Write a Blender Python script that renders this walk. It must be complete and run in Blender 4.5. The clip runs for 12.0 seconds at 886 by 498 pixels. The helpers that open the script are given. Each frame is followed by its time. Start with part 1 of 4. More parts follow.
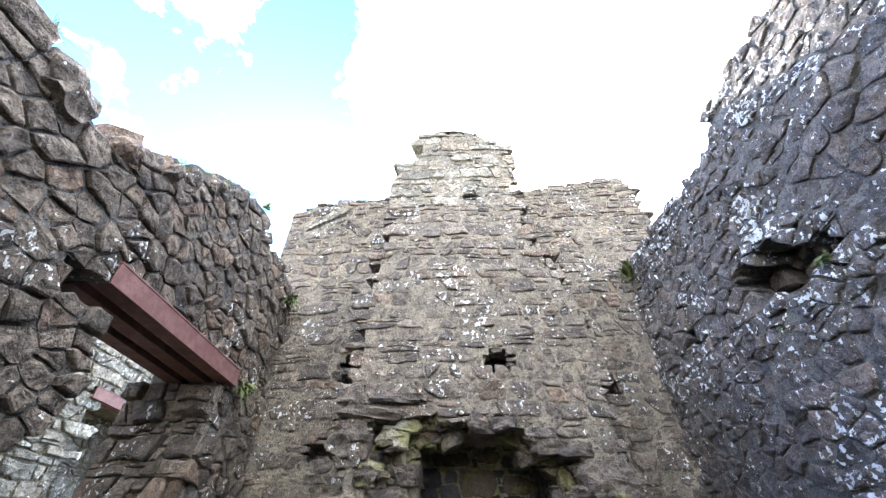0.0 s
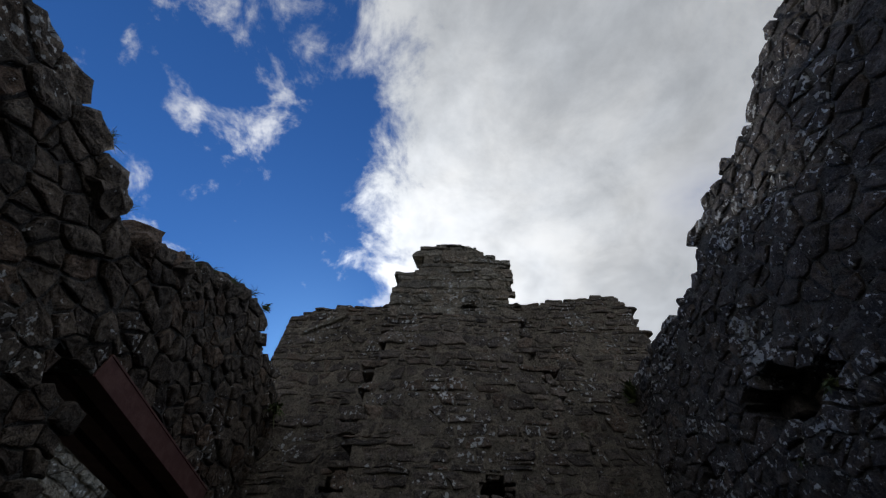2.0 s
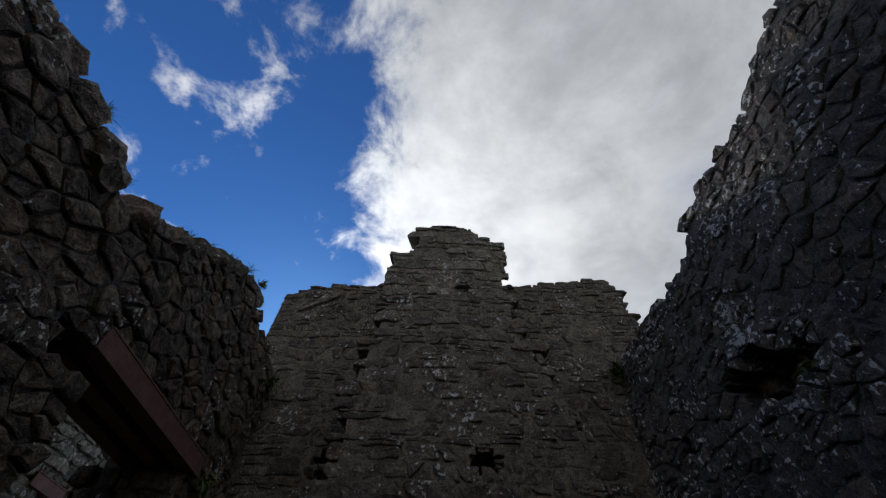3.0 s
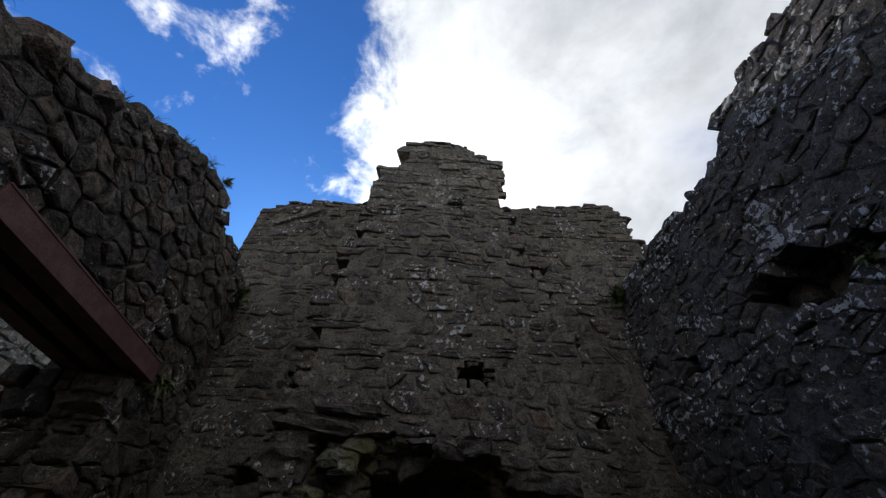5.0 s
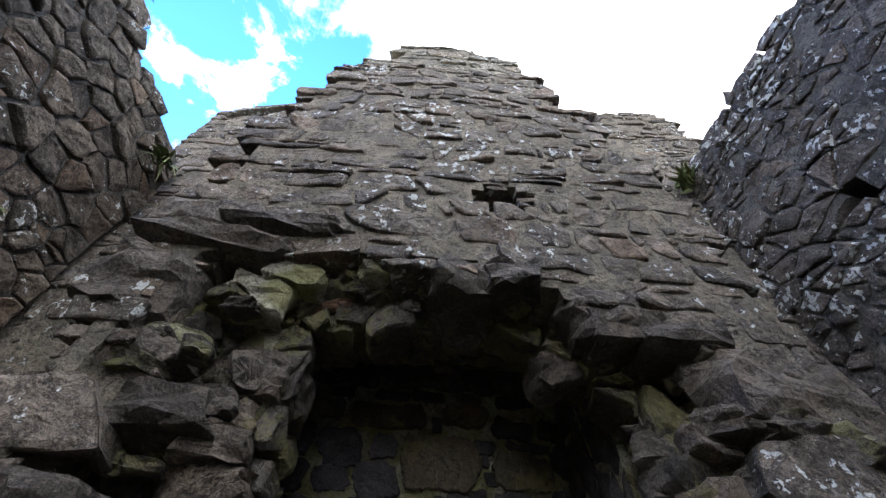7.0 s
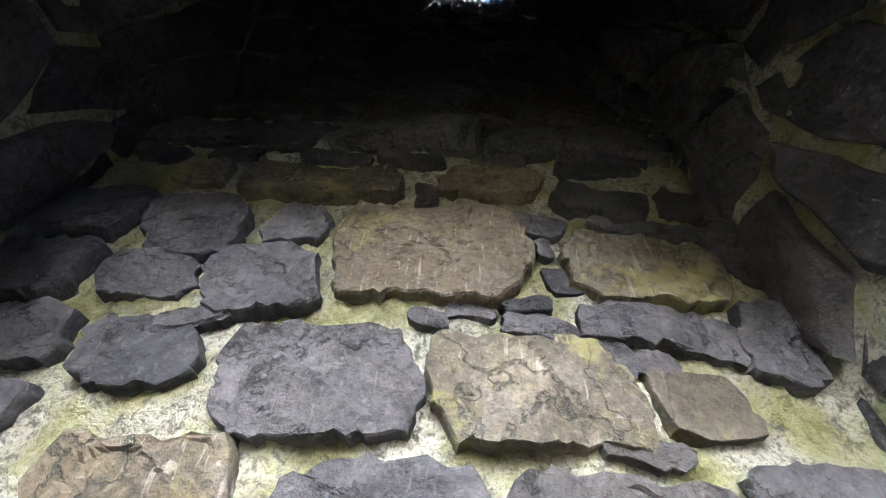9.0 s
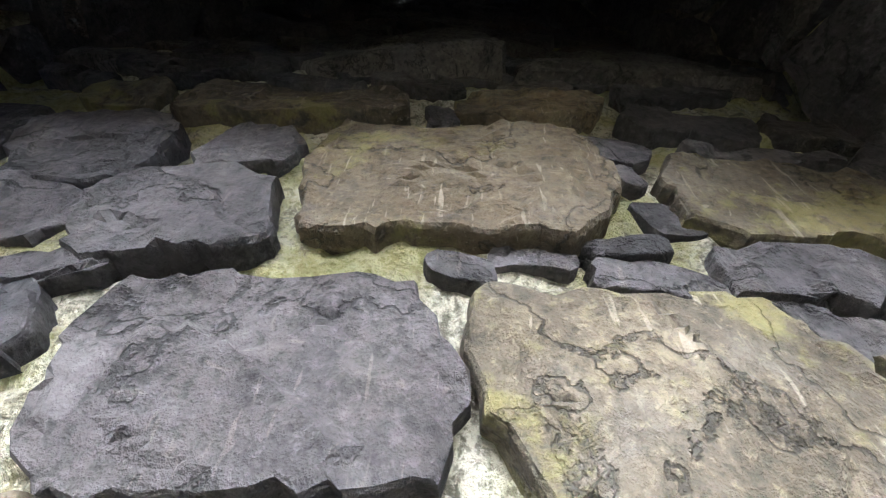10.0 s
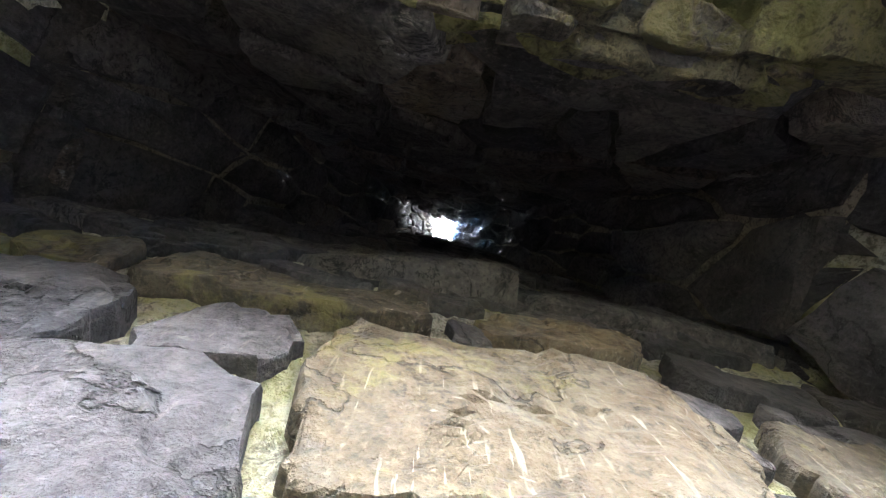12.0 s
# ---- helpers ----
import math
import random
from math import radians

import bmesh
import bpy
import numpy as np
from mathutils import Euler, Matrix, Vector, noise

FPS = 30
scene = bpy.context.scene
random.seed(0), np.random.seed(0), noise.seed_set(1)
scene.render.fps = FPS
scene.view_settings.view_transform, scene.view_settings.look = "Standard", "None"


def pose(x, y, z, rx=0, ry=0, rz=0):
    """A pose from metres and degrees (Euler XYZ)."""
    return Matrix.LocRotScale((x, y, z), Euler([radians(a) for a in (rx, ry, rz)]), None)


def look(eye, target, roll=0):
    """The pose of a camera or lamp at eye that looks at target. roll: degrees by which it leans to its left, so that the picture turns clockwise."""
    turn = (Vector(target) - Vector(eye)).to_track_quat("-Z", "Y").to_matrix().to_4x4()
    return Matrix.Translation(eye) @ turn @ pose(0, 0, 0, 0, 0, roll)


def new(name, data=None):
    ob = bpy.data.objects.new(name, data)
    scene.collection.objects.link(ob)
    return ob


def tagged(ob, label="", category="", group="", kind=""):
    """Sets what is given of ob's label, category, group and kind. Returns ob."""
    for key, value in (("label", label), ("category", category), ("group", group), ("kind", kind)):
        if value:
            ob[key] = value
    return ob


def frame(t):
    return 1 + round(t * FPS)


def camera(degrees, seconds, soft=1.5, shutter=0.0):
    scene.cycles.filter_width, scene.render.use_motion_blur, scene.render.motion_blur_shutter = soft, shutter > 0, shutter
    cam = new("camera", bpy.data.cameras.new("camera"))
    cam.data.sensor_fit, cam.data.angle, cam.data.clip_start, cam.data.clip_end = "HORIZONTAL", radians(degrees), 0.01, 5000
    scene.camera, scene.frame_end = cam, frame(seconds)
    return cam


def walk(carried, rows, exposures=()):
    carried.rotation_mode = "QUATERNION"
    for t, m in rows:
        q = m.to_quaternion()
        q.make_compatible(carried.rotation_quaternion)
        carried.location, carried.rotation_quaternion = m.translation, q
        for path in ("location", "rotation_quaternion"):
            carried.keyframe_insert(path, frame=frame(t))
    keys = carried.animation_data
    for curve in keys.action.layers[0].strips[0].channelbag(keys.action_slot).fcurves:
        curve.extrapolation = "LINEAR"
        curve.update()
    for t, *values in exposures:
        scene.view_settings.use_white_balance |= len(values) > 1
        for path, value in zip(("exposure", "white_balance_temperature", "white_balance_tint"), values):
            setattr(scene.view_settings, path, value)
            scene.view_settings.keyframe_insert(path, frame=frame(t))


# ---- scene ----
# ---- camera and walk ----
cam = camera(96.0, 12.0, soft=1.3)
PATH = [
    (0, (0.114, -0.017, 1.572), (0.062, 1.54, 2.825), 0.5),
    (0.5, (0.105, -0.005, 1.536), (0.071, 1.276, 3.072), 0.6),
    (1, (0.102, 0.007, 1.516), (0.065, 1.125, 3.174), 1.4),
    (1.5, (0.099, -0.008, 1.521), (0.061, 1.112, 3.178), 2.0),
    (2, (0.087, -0.02, 1.508), (0.047, 1.13, 3.144), 3.2),
    (2.5, (0.07, -0.037, 1.474), (0.046, 1.146, 3.086), 3.3),
    (3, (0.068, -0.046, 1.462), (0.063, 1.178, 3.044), 2.9),
    (4.8, (0.143, 0.405, 1.575), (0.178, 1.826, 2.982), 3.7),
    (5, (0.112, 0.63, 1.536), (0.162, 2.036, 2.957), 3.1),
    (5.5, (0.111, 1.128, 1.506), (0.155, 2.511, 2.951), 2.9),
    (6, (0.16, 1.587, 1.488), (0.199, 2.943, 2.957), 3.0),
    (6.5, (0.2, 2.07, 1.458), (0.232, 3.385, 2.965), 3.3),
    (7, (0.231, 2.556, 1.447), (0.264, 3.818, 2.998), 3.4),
    (7.5, (0.295, 3.067, 1.44), (0.313, 4.238, 3.061), 4.1),
    (7.7, (0.308, 3.265, 1.43), (0.318, 4.389, 3.085), 4.1),
    (9.3, (0.378, 4.001, 1.759), (0.295, 5.39, 3.196), 5.4),
    (9.5, (0.366, 4.053, 1.779), (0.295, 5.419, 3.238), 4.9),
    (10, (0.325, 4.178, 1.821), (0.281, 5.487, 3.332), 4.3),
    (10.5, (0.29, 4.238, 1.827), (0.289, 5.419, 3.441), 4.3),
    (11, (0.27, 4.24, 1.851), (0.295, 5.082, 3.665), 5.9),
    (11.5, (0.248, 4.241, 1.897), (0.302, 4.824, 3.809), 4.7),
    (12, (0.221, 4.247, 1.931), (0.324, 4.557, 3.904), -6.4),
]
walk(cam, [(t, look(eye, target, roll)) for t, eye, target, roll in PATH],
     [(0, 3.25), (0.3, 2.7), (0.6, 1.1), (1.0, -0.5), (1.5, -1.0), (3.2, -1.1), (4.8, -0.6), (5.5, 0.0), (6.5, 1.3),
      (7.0, 2.2), (7.5, 3.6), (7.8, 4.1), (9.3, 6.1), (10.5, 5.9), (11.5, 6.8), (12, 7.5)])

# ---- sky and sun ----
SUN = Vector((-0.32, 0.80, 0.54)).normalized()
world = bpy.data.worlds.new("sky")
scene.world = world
world.use_nodes = True


def nodes_of(tree):
    tree.nodes.clear()

    def node(kind, ins=None, **props):
        n = tree.nodes.new(kind)
        for k, v in props.items():
            if k == "op":
                n.operation = v
            elif k == "blend":
                n.blend_type = v
            elif k == "dtype":
                n.data_type = v
        for k, v in (ins or {}).items():
            if isinstance(v, bpy.types.NodeSocket):
                tree.links.new(v, n.inputs[k])
            else:
                n.inputs[k].default_value = v
        return n

    def ma(op, a, b=0.0, clamp=False):
        n = tree.nodes.new("ShaderNodeMath")
        n.operation, n.use_clamp = op, clamp
        for i, v in enumerate((a, b)):
            if isinstance(v, bpy.types.NodeSocket):
                tree.links.new(v, n.inputs[i])
            else:
                n.inputs[i].default_value = v
        return n.outputs[0]

    def mix(fac, a, b, blend="MIX"):
        n = tree.nodes.new("ShaderNodeMix")
        n.data_type, n.blend_type = "RGBA", blend
        for i, v in ((0, fac), (6, a), (7, b)):
            if isinstance(v, bpy.types.NodeSocket):
                tree.links.new(v, n.inputs[i])
            else:
                n.inputs[i].default_value = v if i == 0 else (*v, 1)
        return n.outputs[2]

    def noise_tex(vec, scale, detail=4.0, rough=0.55, dist=0.0):
        n = tree.nodes.new("ShaderNodeTexNoise")
        tree.links.new(vec, n.inputs["Vector"])
        n.inputs["Scale"].default_value, n.inputs["Detail"].default_value = scale, detail
        n.inputs["Roughness"].default_value, n.inputs["Distortion"].default_value = rough, dist
        return n.outputs["Fac"]

    def step(x, lo, hi):
        n = tree.nodes.new("ShaderNodeMapRange")
        n.interpolation_type = "SMOOTHSTEP"
        tree.links.new(x, n.inputs[0])
        n.inputs[1].default_value, n.inputs[2].default_value = lo, hi
        return n.outputs[0]

    return node, ma, mix, noise_tex, step


def build_sky():
    tree = world.node_tree
    node, ma, mix, noise_tex, step = nodes_of(tree)
    sky = tree.nodes.new("ShaderNodeTexSky")
    sky.sky_type, sky.sun_disc = "NISHITA", False
    sky.sun_elevation = math.asin(SUN.z)
    sky.sun_rotation = math.atan2(SUN.x, SUN.y)
    sky.air_density, sky.dust_density, sky.ozone_density = 1.0, 0.3, 2.0
    way = tree.nodes.new("ShaderNodeTexCoord").outputs["Generated"]
    sep = node("ShaderNodeSeparateXYZ", {0: way})
    high = ma("ADD", ma("MAXIMUM", sep.outputs[2], 0.0), 0.12)
    px, py = ma("DIVIDE", sep.outputs[0], high), ma("DIVIDE", sep.outputs[1], high)
    flat = node("ShaderNodeCombineXYZ", {0: px, 1: py, 2: 0.0}).outputs[0]
    big = noise_tex(flat, 1.7, 9.0, 0.6, 0.25)
    fine = noise_tex(flat, 5.5, 8.0, 0.62, 0.3)
    # one bank of cloud with a ragged edge, and scattered wisps beside it
    edge = ma("ADD", px, ma("MULTIPLY", py, 0.10))
    lean = ma("ADD", ma("ADD", edge, 0.19), ma("MULTIPLY", ma("SUBTRACT", fine, 0.5), 0.55))
    bank = step(lean, 0.0, 0.13)
    thin = ma("MULTIPLY", step(ma("ADD", px, ma("MULTIPLY", ma("SUBTRACT", big, 0.5), 1.6)), 0.45, 1.0), 0.55)
    bank = ma("MULTIPLY", bank, ma("SUBTRACT", 1.0, thin))
    wisp = ma("MULTIPLY", step(ma("MULTIPLY", big, fine), 0.30, 0.42), 0.8)
    # extra cloud out of view, added to whiten and strengthen the fill light
    south = step(ma("ADD", ma("MULTIPLY", py, -1.0), ma("MULTIPLY", big, 0.8)), 0.75, 1.25)
    cover = ma("MAXIMUM", ma("MAXIMUM", bank, wisp), ma("MULTIPLY", ma("MAXIMUM", south, step(ma("MULTIPLY", px, -1.0), 1.15, 1.7)), 0.9))
    toward = node("ShaderNodeVectorMath", {0: way, 1: SUN}, op="DOT_PRODUCT").outputs["Value"]
    glow = ma("POWER", ma("MAXIMUM", toward, 0.0), 5.0)
    body = ma("ADD", 0.88, ma("MULTIPLY", step(ma("ADD", big, ma("MULTIPLY", fine, 0.6)), 0.55, 1.0), 0.55))
    power = ma("MULTIPLY", ma("ADD", 0.95, ma("MULTIPLY", glow, 1.6)), body)
    lit = mix(ma("MULTIPLY", step(big, 0.35, 0.65), 0.6), (0.88, 0.93, 1.0), (1.0, 0.99, 0.97))
    clear = node("ShaderNodeBackground", {0: mix(1.0, sky.outputs[0], (0.31, 0.72, 1.30), "MULTIPLY"), 1: 0.18})
    cloud = node("ShaderNodeBackground", {0: lit, 1: power})
    both = node("ShaderNodeMixShader", {0: cover, 1: clear.outputs[0], 2: cloud.outputs[0]})
    node("ShaderNodeOutputWorld", {0: both.outputs[0]})


build_sky()
sun = new("sun", bpy.data.lights.new("sun", "SUN"))
sun.data.energy, sun.data.angle, sun.data.color = 3.0, radians(1.5), (1.0, 0.94, 0.84)
sun.matrix_world = look(SUN * 20, (0, 0, 0))


# ---- materials ----
def surface(name, build):
    m = bpy.data.materials.new(name)
    m.use_nodes = True
    tree = m.node_tree
    tools = nodes_of(tree)
    colour, rough, height, dist = build(tree, *tools)
    node = tools[0]
    bump = node("ShaderNodeBump", {"Strength": 1.0, "Distance": dist, "Height": height})
    shade = node("ShaderNodeBsdfPrincipled", {"Base Color": colour, "Roughness": rough, "Normal": bump.outputs[0]})
    node("ShaderNodeOutputMaterial", {0: shade.outputs[0]})
    return m


def stone_material(name, dark, mid, warm, lichen, moss=0.0, scratched=0.0, relief=0.03):
    """Basalt rubble. lichen: how much of it is covered in white crust; moss: in yellow-green growth."""

    def build(tree, node, ma, mix, noise_tex, step):
        where = tree.nodes.new("ShaderNodeTexCoord").outputs["Object"]
        own = ma("FRACT", ma("ADD", tree.nodes.new("ShaderNodeObjectInfo").outputs["Random"],
                             tree.nodes.new("ShaderNodeNewGeometry").outputs["Random Per Island"]))
        own2 = ma("FRACT", ma("MULTIPLY", own, 7.31))
        own3 = ma("FRACT", ma("MULTIPLY", own, 23.7))
        move = node("ShaderNodeCombineXYZ", {0: ma("MULTIPLY", own, 9.0), 1: ma("MULTIPLY", own2, 9.0), 2: own3}).outputs[0]
        shift = node("ShaderNodeVectorMath", {0: where, 1: move}, op="ADD").outputs[0]
        coarse, grain = noise_tex(shift, 8.0, 6.0, 0.65, 0.1 if scratched else 0.4), noise_tex(where, 95.0, 5.0, 0.7)
        pits = noise_tex(shift, 30.0, 6.0, 0.72, 0.1 if scratched else 0.6)
        base = mix(own, dark, mid)
        base = mix(ma("MULTIPLY", step(own2, 0.70, 0.97), 0.75), base, warm)
        base = mix(ma("MULTIPLY", step(coarse, 0.45, 0.66), 0.6), base, tuple(c * 1.5 for c in mid))
        base = mix(ma("MULTIPLY", step(coarse, 0.50, 0.30), 0.6), base, tuple(c * 0.6 for c in dark))
        # hollows of pits and grain darkened, as dirt and as painted-in shade
        base = mix(ma("MULTIPLY", step(pits, 0.47, 0.36), 0.55 if scratched else 0.75), base, tuple(c * 0.35 for c in dark))
        base = mix(ma("MULTIPLY", step(grain, 0.52, 0.66), 0.5), base, tuple(c * 1.9 for c in mid))
        base = mix(ma("MULTIPLY", step(grain, 0.48, 0.36), 0.6), base, tuple(c * 0.4 for c in dark))
        bright = ma("ADD", 0.70, ma("MULTIPLY", own3, 0.55))
        base = mix(1.0, base, node("ShaderNodeCombineColor", {0: bright, 1: bright, 2: bright}).outputs[0], "MULTIPLY")
        # thin dark cracks, painted in the same way as the pits
        vein = noise_tex(shift, 5.0, 7.0, 0.55 if scratched else 0.7, 0.2 if scratched else 1.0)
        crack = step(ma("ABSOLUTE", ma("SUBTRACT", vein, 0.5)), 0.008 if scratched else 0.011, 0.002)
        base = mix(ma("MULTIPLY", crack, 0.65 if scratched else 0.8), base, tuple(c * 0.25 for c in dark))
        if scratched:
            line = 0.0
            for a, b, c, seen in ((70.0, 70.0, 9.0, 0.66), (150.0, 150.0, 22.0, 0.64), (30.0, 30.0, 60.0, 0.68)):
                hatch = node("ShaderNodeVectorMath", {0: shift, 1: (a, b, c)}, op="MULTIPLY").outputs[0]
                line = ma("MAXIMUM", line, step(noise_tex(hatch, 1.0, 2.0, 0.5, 0.6), seen, seen + 0.06))
            line = ma("MULTIPLY", line, step(noise_tex(shift, 5.0, 3.0, 0.6), 0.44, 0.60))
            base = mix(ma("MULTIPLY", line, scratched), base, (0.42, 0.37, 0.31))
            film = step(noise_tex(where, 9.0, 6.0, 0.75), 0.50, 0.72)
            base = mix(ma("MULTIPLY", film, 0.22), base, (0.26, 0.24, 0.22))
        if lichen:
            crust = ma("ADD", ma("MULTIPLY", noise_tex(where, 1.9, 3.0, 0.5), 0.6), noise_tex(where, 23.0, 4.0, 0.58, 0.25))
            white = step(crust, 0.985 - lichen * 0.085, 1.015 - lichen * 0.085)
            base = mix(ma("MULTIPLY", white, 0.92), base, (0.64, 0.66, 0.66))
            dust = step(noise_tex(where, 62.0, 4.0, 0.7), 0.56, 0.68)
            base = mix(ma("MULTIPLY", dust, 0.4 * min(1.0, lichen + 0.3)), base, (0.45, 0.45, 0.43))
        if moss:
            green = step(ma("ADD", noise_tex(where, 4.3, 4.0, 0.6), ma("MULTIPLY", pits, 0.5)), 0.80 - moss * 0.2, 0.92 - moss * 0.2)
            base = mix(ma("MULTIPLY", green, 0.6), base, (0.20, 0.18, 0.06))
        cell = node("ShaderNodeTexVoronoi", {"Vector": node("ShaderNodeVectorMath", {0: shift, 1: node("ShaderNodeCombineXYZ", {0: ma("MULTIPLY", coarse, 0.2), 1: ma("MULTIPLY", pits, 0.12), 2: ma("MULTIPLY", vein, 0.15)}).outputs[0]}, op="ADD").outputs[0], "Scale": 11.0}).outputs["Distance"]
        tall = ma("ADD", ma("ADD", ma("MULTIPLY", cell, 0.9), ma("MULTIPLY", pits, 0.75 if scratched else 0.9)), ma("ADD", ma("MULTIPLY", grain, 0.3), ma("MULTIPLY", crack, -0.35)))
        return base, ma("SUBTRACT", 0.92, ma("MULTIPLY", coarse, 0.3)), tall, relief

    return surface(name, build)


def mortar_material(name, a, b, green=0.0):
    def build(tree, node, ma, mix, noise_tex, step):
        where = tree.nodes.new("ShaderNodeTexCoord").outputs["Object"]
        n1, n2, n3 = noise_tex(where, 6.0, 5.0, 0.6), noise_tex(where, 42.0, 6.0, 0.75, 0.5), noise_tex(where, 150.0, 4.0, 0.7)
        base = mix(step(n1, 0.38, 0.62), a, b)
        base = mix(ma("MULTIPLY", step(n2, 0.50, 0.38), 0.85), base, tuple(c * 0.25 for c in a))
        base = mix(ma("MULTIPLY", step(n3, 0.50, 0.40), 0.7), base, tuple(c * 0.4 for c in a))
        base = mix(ma("MULTIPLY", step(n2, 0.56, 0.68), 0.6), base, tuple(min(0.8, c * 1.5) for c in b))
        if green:
            patch = step(ma("ADD", noise_tex(where, 7.0, 4.0), ma("MULTIPLY", n2, 0.5)), 0.68, 0.85)
            base = mix(ma("MULTIPLY", patch, green), base, (0.27, 0.26, 0.055))
        return base, 0.95, ma("ADD", n2, ma("MULTIPLY", n3, 0.5)), 0.035

    return surface(name, build)


BASALT = stone_material("basalt_rubble", (0.074, 0.060, 0.050), (0.172, 0.138, 0.108), (0.215, 0.142, 0.092), 0.62)
BASALT_LICHEN = stone_material("lichened_basalt", (0.052, 0.044, 0.041), (0.120, 0.100, 0.087), (0.155, 0.110, 0.080), 0.85)
BASALT_LEFT = stone_material("weathered_basalt", (0.056, 0.044, 0.036), (0.152, 0.120, 0.090), (0.20, 0.122, 0.075), 0.25)
BASALT_BLOCK = stone_material("broken_basalt", (0.062, 0.051, 0.043), (0.142, 0.114, 0.092), (0.15, 0.115, 0.082), 0.0)
BASALT_MOSS = stone_material("mossy_broken_basalt", (0.055, 0.047, 0.040), (0.115, 0.098, 0.082), (0.15, 0.105, 0.07), 0.0, moss=0.35)
SANDY = stone_material("pale_rubble", (0.15, 0.135, 0.11), (0.26, 0.235, 0.185), (0.28, 0.21, 0.145), 0.35)
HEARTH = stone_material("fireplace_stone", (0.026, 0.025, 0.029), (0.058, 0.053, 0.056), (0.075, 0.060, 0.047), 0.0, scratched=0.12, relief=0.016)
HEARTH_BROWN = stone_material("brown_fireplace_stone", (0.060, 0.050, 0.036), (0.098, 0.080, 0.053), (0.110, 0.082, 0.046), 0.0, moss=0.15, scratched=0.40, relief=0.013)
FLUE_STONE = stone_material("flue_stone", (0.050, 0.046, 0.046), (0.098, 0.086, 0.078), (0.135, 0.098, 0.070), 0.0)
PALE = stone_material("next_room_stone", (0.15, 0.145, 0.12), (0.26, 0.245, 0.20), (0.25, 0.21, 0.155), 0.6)
RED = stone_material("red_stone", (0.16, 0.085, 0.05), (0.24, 0.13, 0.08), (0.25, 0.13, 0.07), 0.0)
MORTAR = mortar_material("grey_mortar", (0.19, 0.165, 0.13), (0.32, 0.275, 0.21))
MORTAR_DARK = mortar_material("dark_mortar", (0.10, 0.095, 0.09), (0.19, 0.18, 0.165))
MORTAR_LIME = mortar_material("mossy_lime_mortar", (0.40, 0.37, 0.27), (0.60, 0.57, 0.46), 0.6)
MORTAR_SOOT = mortar_material("stained_mortar", (0.10, 0.09, 0.06), (0.18, 0.158, 0.10), 0.35)
# darkest mortar, only for the front of the flue
MORTAR_BLACK = mortar_material("black_mortar", (0.05, 0.046, 0.038), (0.08, 0.072, 0.056))
EARTH = mortar_material("trodden_earth", (0.085, 0.078, 0.055), (0.13, 0.115, 0.085), 0.3)


def rust_build(tree, node, ma, mix, noise_tex, step):
    where = tree.nodes.new("ShaderNodeTexCoord").outputs["Object"]
    n1, n2 = noise_tex(where, 9.0, 6.0, 0.65), noise_tex(where, 60.0, 5.0, 0.7)
    base = mix(step(n1, 0.4, 0.65), (0.115, 0.048, 0.044), (0.17, 0.085, 0.075))
    base = mix(ma("MULTIPLY", step(n2, 0.52, 0.7), 0.6), base, (0.08, 0.045, 0.035))
    return base, 0.75, ma("ADD", n1, n2), 0.004


RUST = surface("red_oxide_steel", rust_build)


def leaf_build(tree, node, ma, mix, noise_tex, step):
    where = tree.nodes.new("ShaderNodeTexCoord").outputs["Object"]
    own = tree.nodes.new("ShaderNodeNewGeometry").outputs["Random Per Island"]
    n1 = noise_tex(where, 25.0, 3.0)
    base = mix(own, (0.05, 0.095, 0.025), (0.13, 0.15, 0.045))
    base = mix(ma("MULTIPLY", n1, 0.4), base, (0.12, 0.11, 0.05))
    return base, 0.7, n1, 0.002


LEAF = surface("fern_and_grass", leaf_build)


# ---- building masonry ----
def part(name, verts, faces, material, parent=None, label="", smooth=False):
    me = bpy.data.meshes.new(name)
    me.from_pydata(verts, [], faces)
    me.materials.append(material)
    if smooth:
        me.polygons.foreach_set("use_smooth", [True] * len(me.polygons))
    me.update()
    ob = new(name, me)
    if parent is not None:
        ob.parent = parent
    return tagged(ob, label=label) if label else ob


def plane_map(origin, along, up, out):
    o, a, b, c = (Vector(v) for v in (origin, along, up, out))
    return lambda u, v, n: o + a * u + b * v + c * n


def quad_map(p00, p10, p01, p11, wide, high):
    """A flat or gently twisted patch between four corners; n stands out to the side of (along x up)."""
    p00, p10, p01, p11 = (Vector(p) for p in (p00, p10, p01, p11))
    out = (p10 - p00).cross(p01 - p00).normalized()

    def at(u, v, n):
        a, b = u / wide, v / high
        return p00.lerp(p10, a).lerp(p01.lerp(p11, a), b) + out * n

    return at


def profile(points):
    xs, zs = [p[0] for p in points], [p[1] for p in points]
    return lambda u: float(np.interp(u, xs, zs))


def clip(poly, nx, ny, d):
    """The part of a convex polygon where nx*x + ny*y <= d."""
    out = []
    for i, (x1, y1) in enumerate(poly):
        x0, y0 = poly[i - 1]
        s0, s1 = nx * x0 + ny * y0 - d, nx * x1 + ny * y1 - d
        if (s0 <= 0) != (s1 <= 0):
            f = s0 / (s0 - s1)
            out.append((x0 + (x1 - x0) * f, y0 + (y1 - y0) * f))
        if s1 <= 0:
            out.append((x1, y1))
    return out


def spread(poly):
    """The area of a polygon."""
    return 0.5 * abs(sum(poly[k - 1][0] * poly[k][1] - poly[k][0] * poly[k - 1][1] for k in range(len(poly)))) if len(poly) > 2 else 0.0


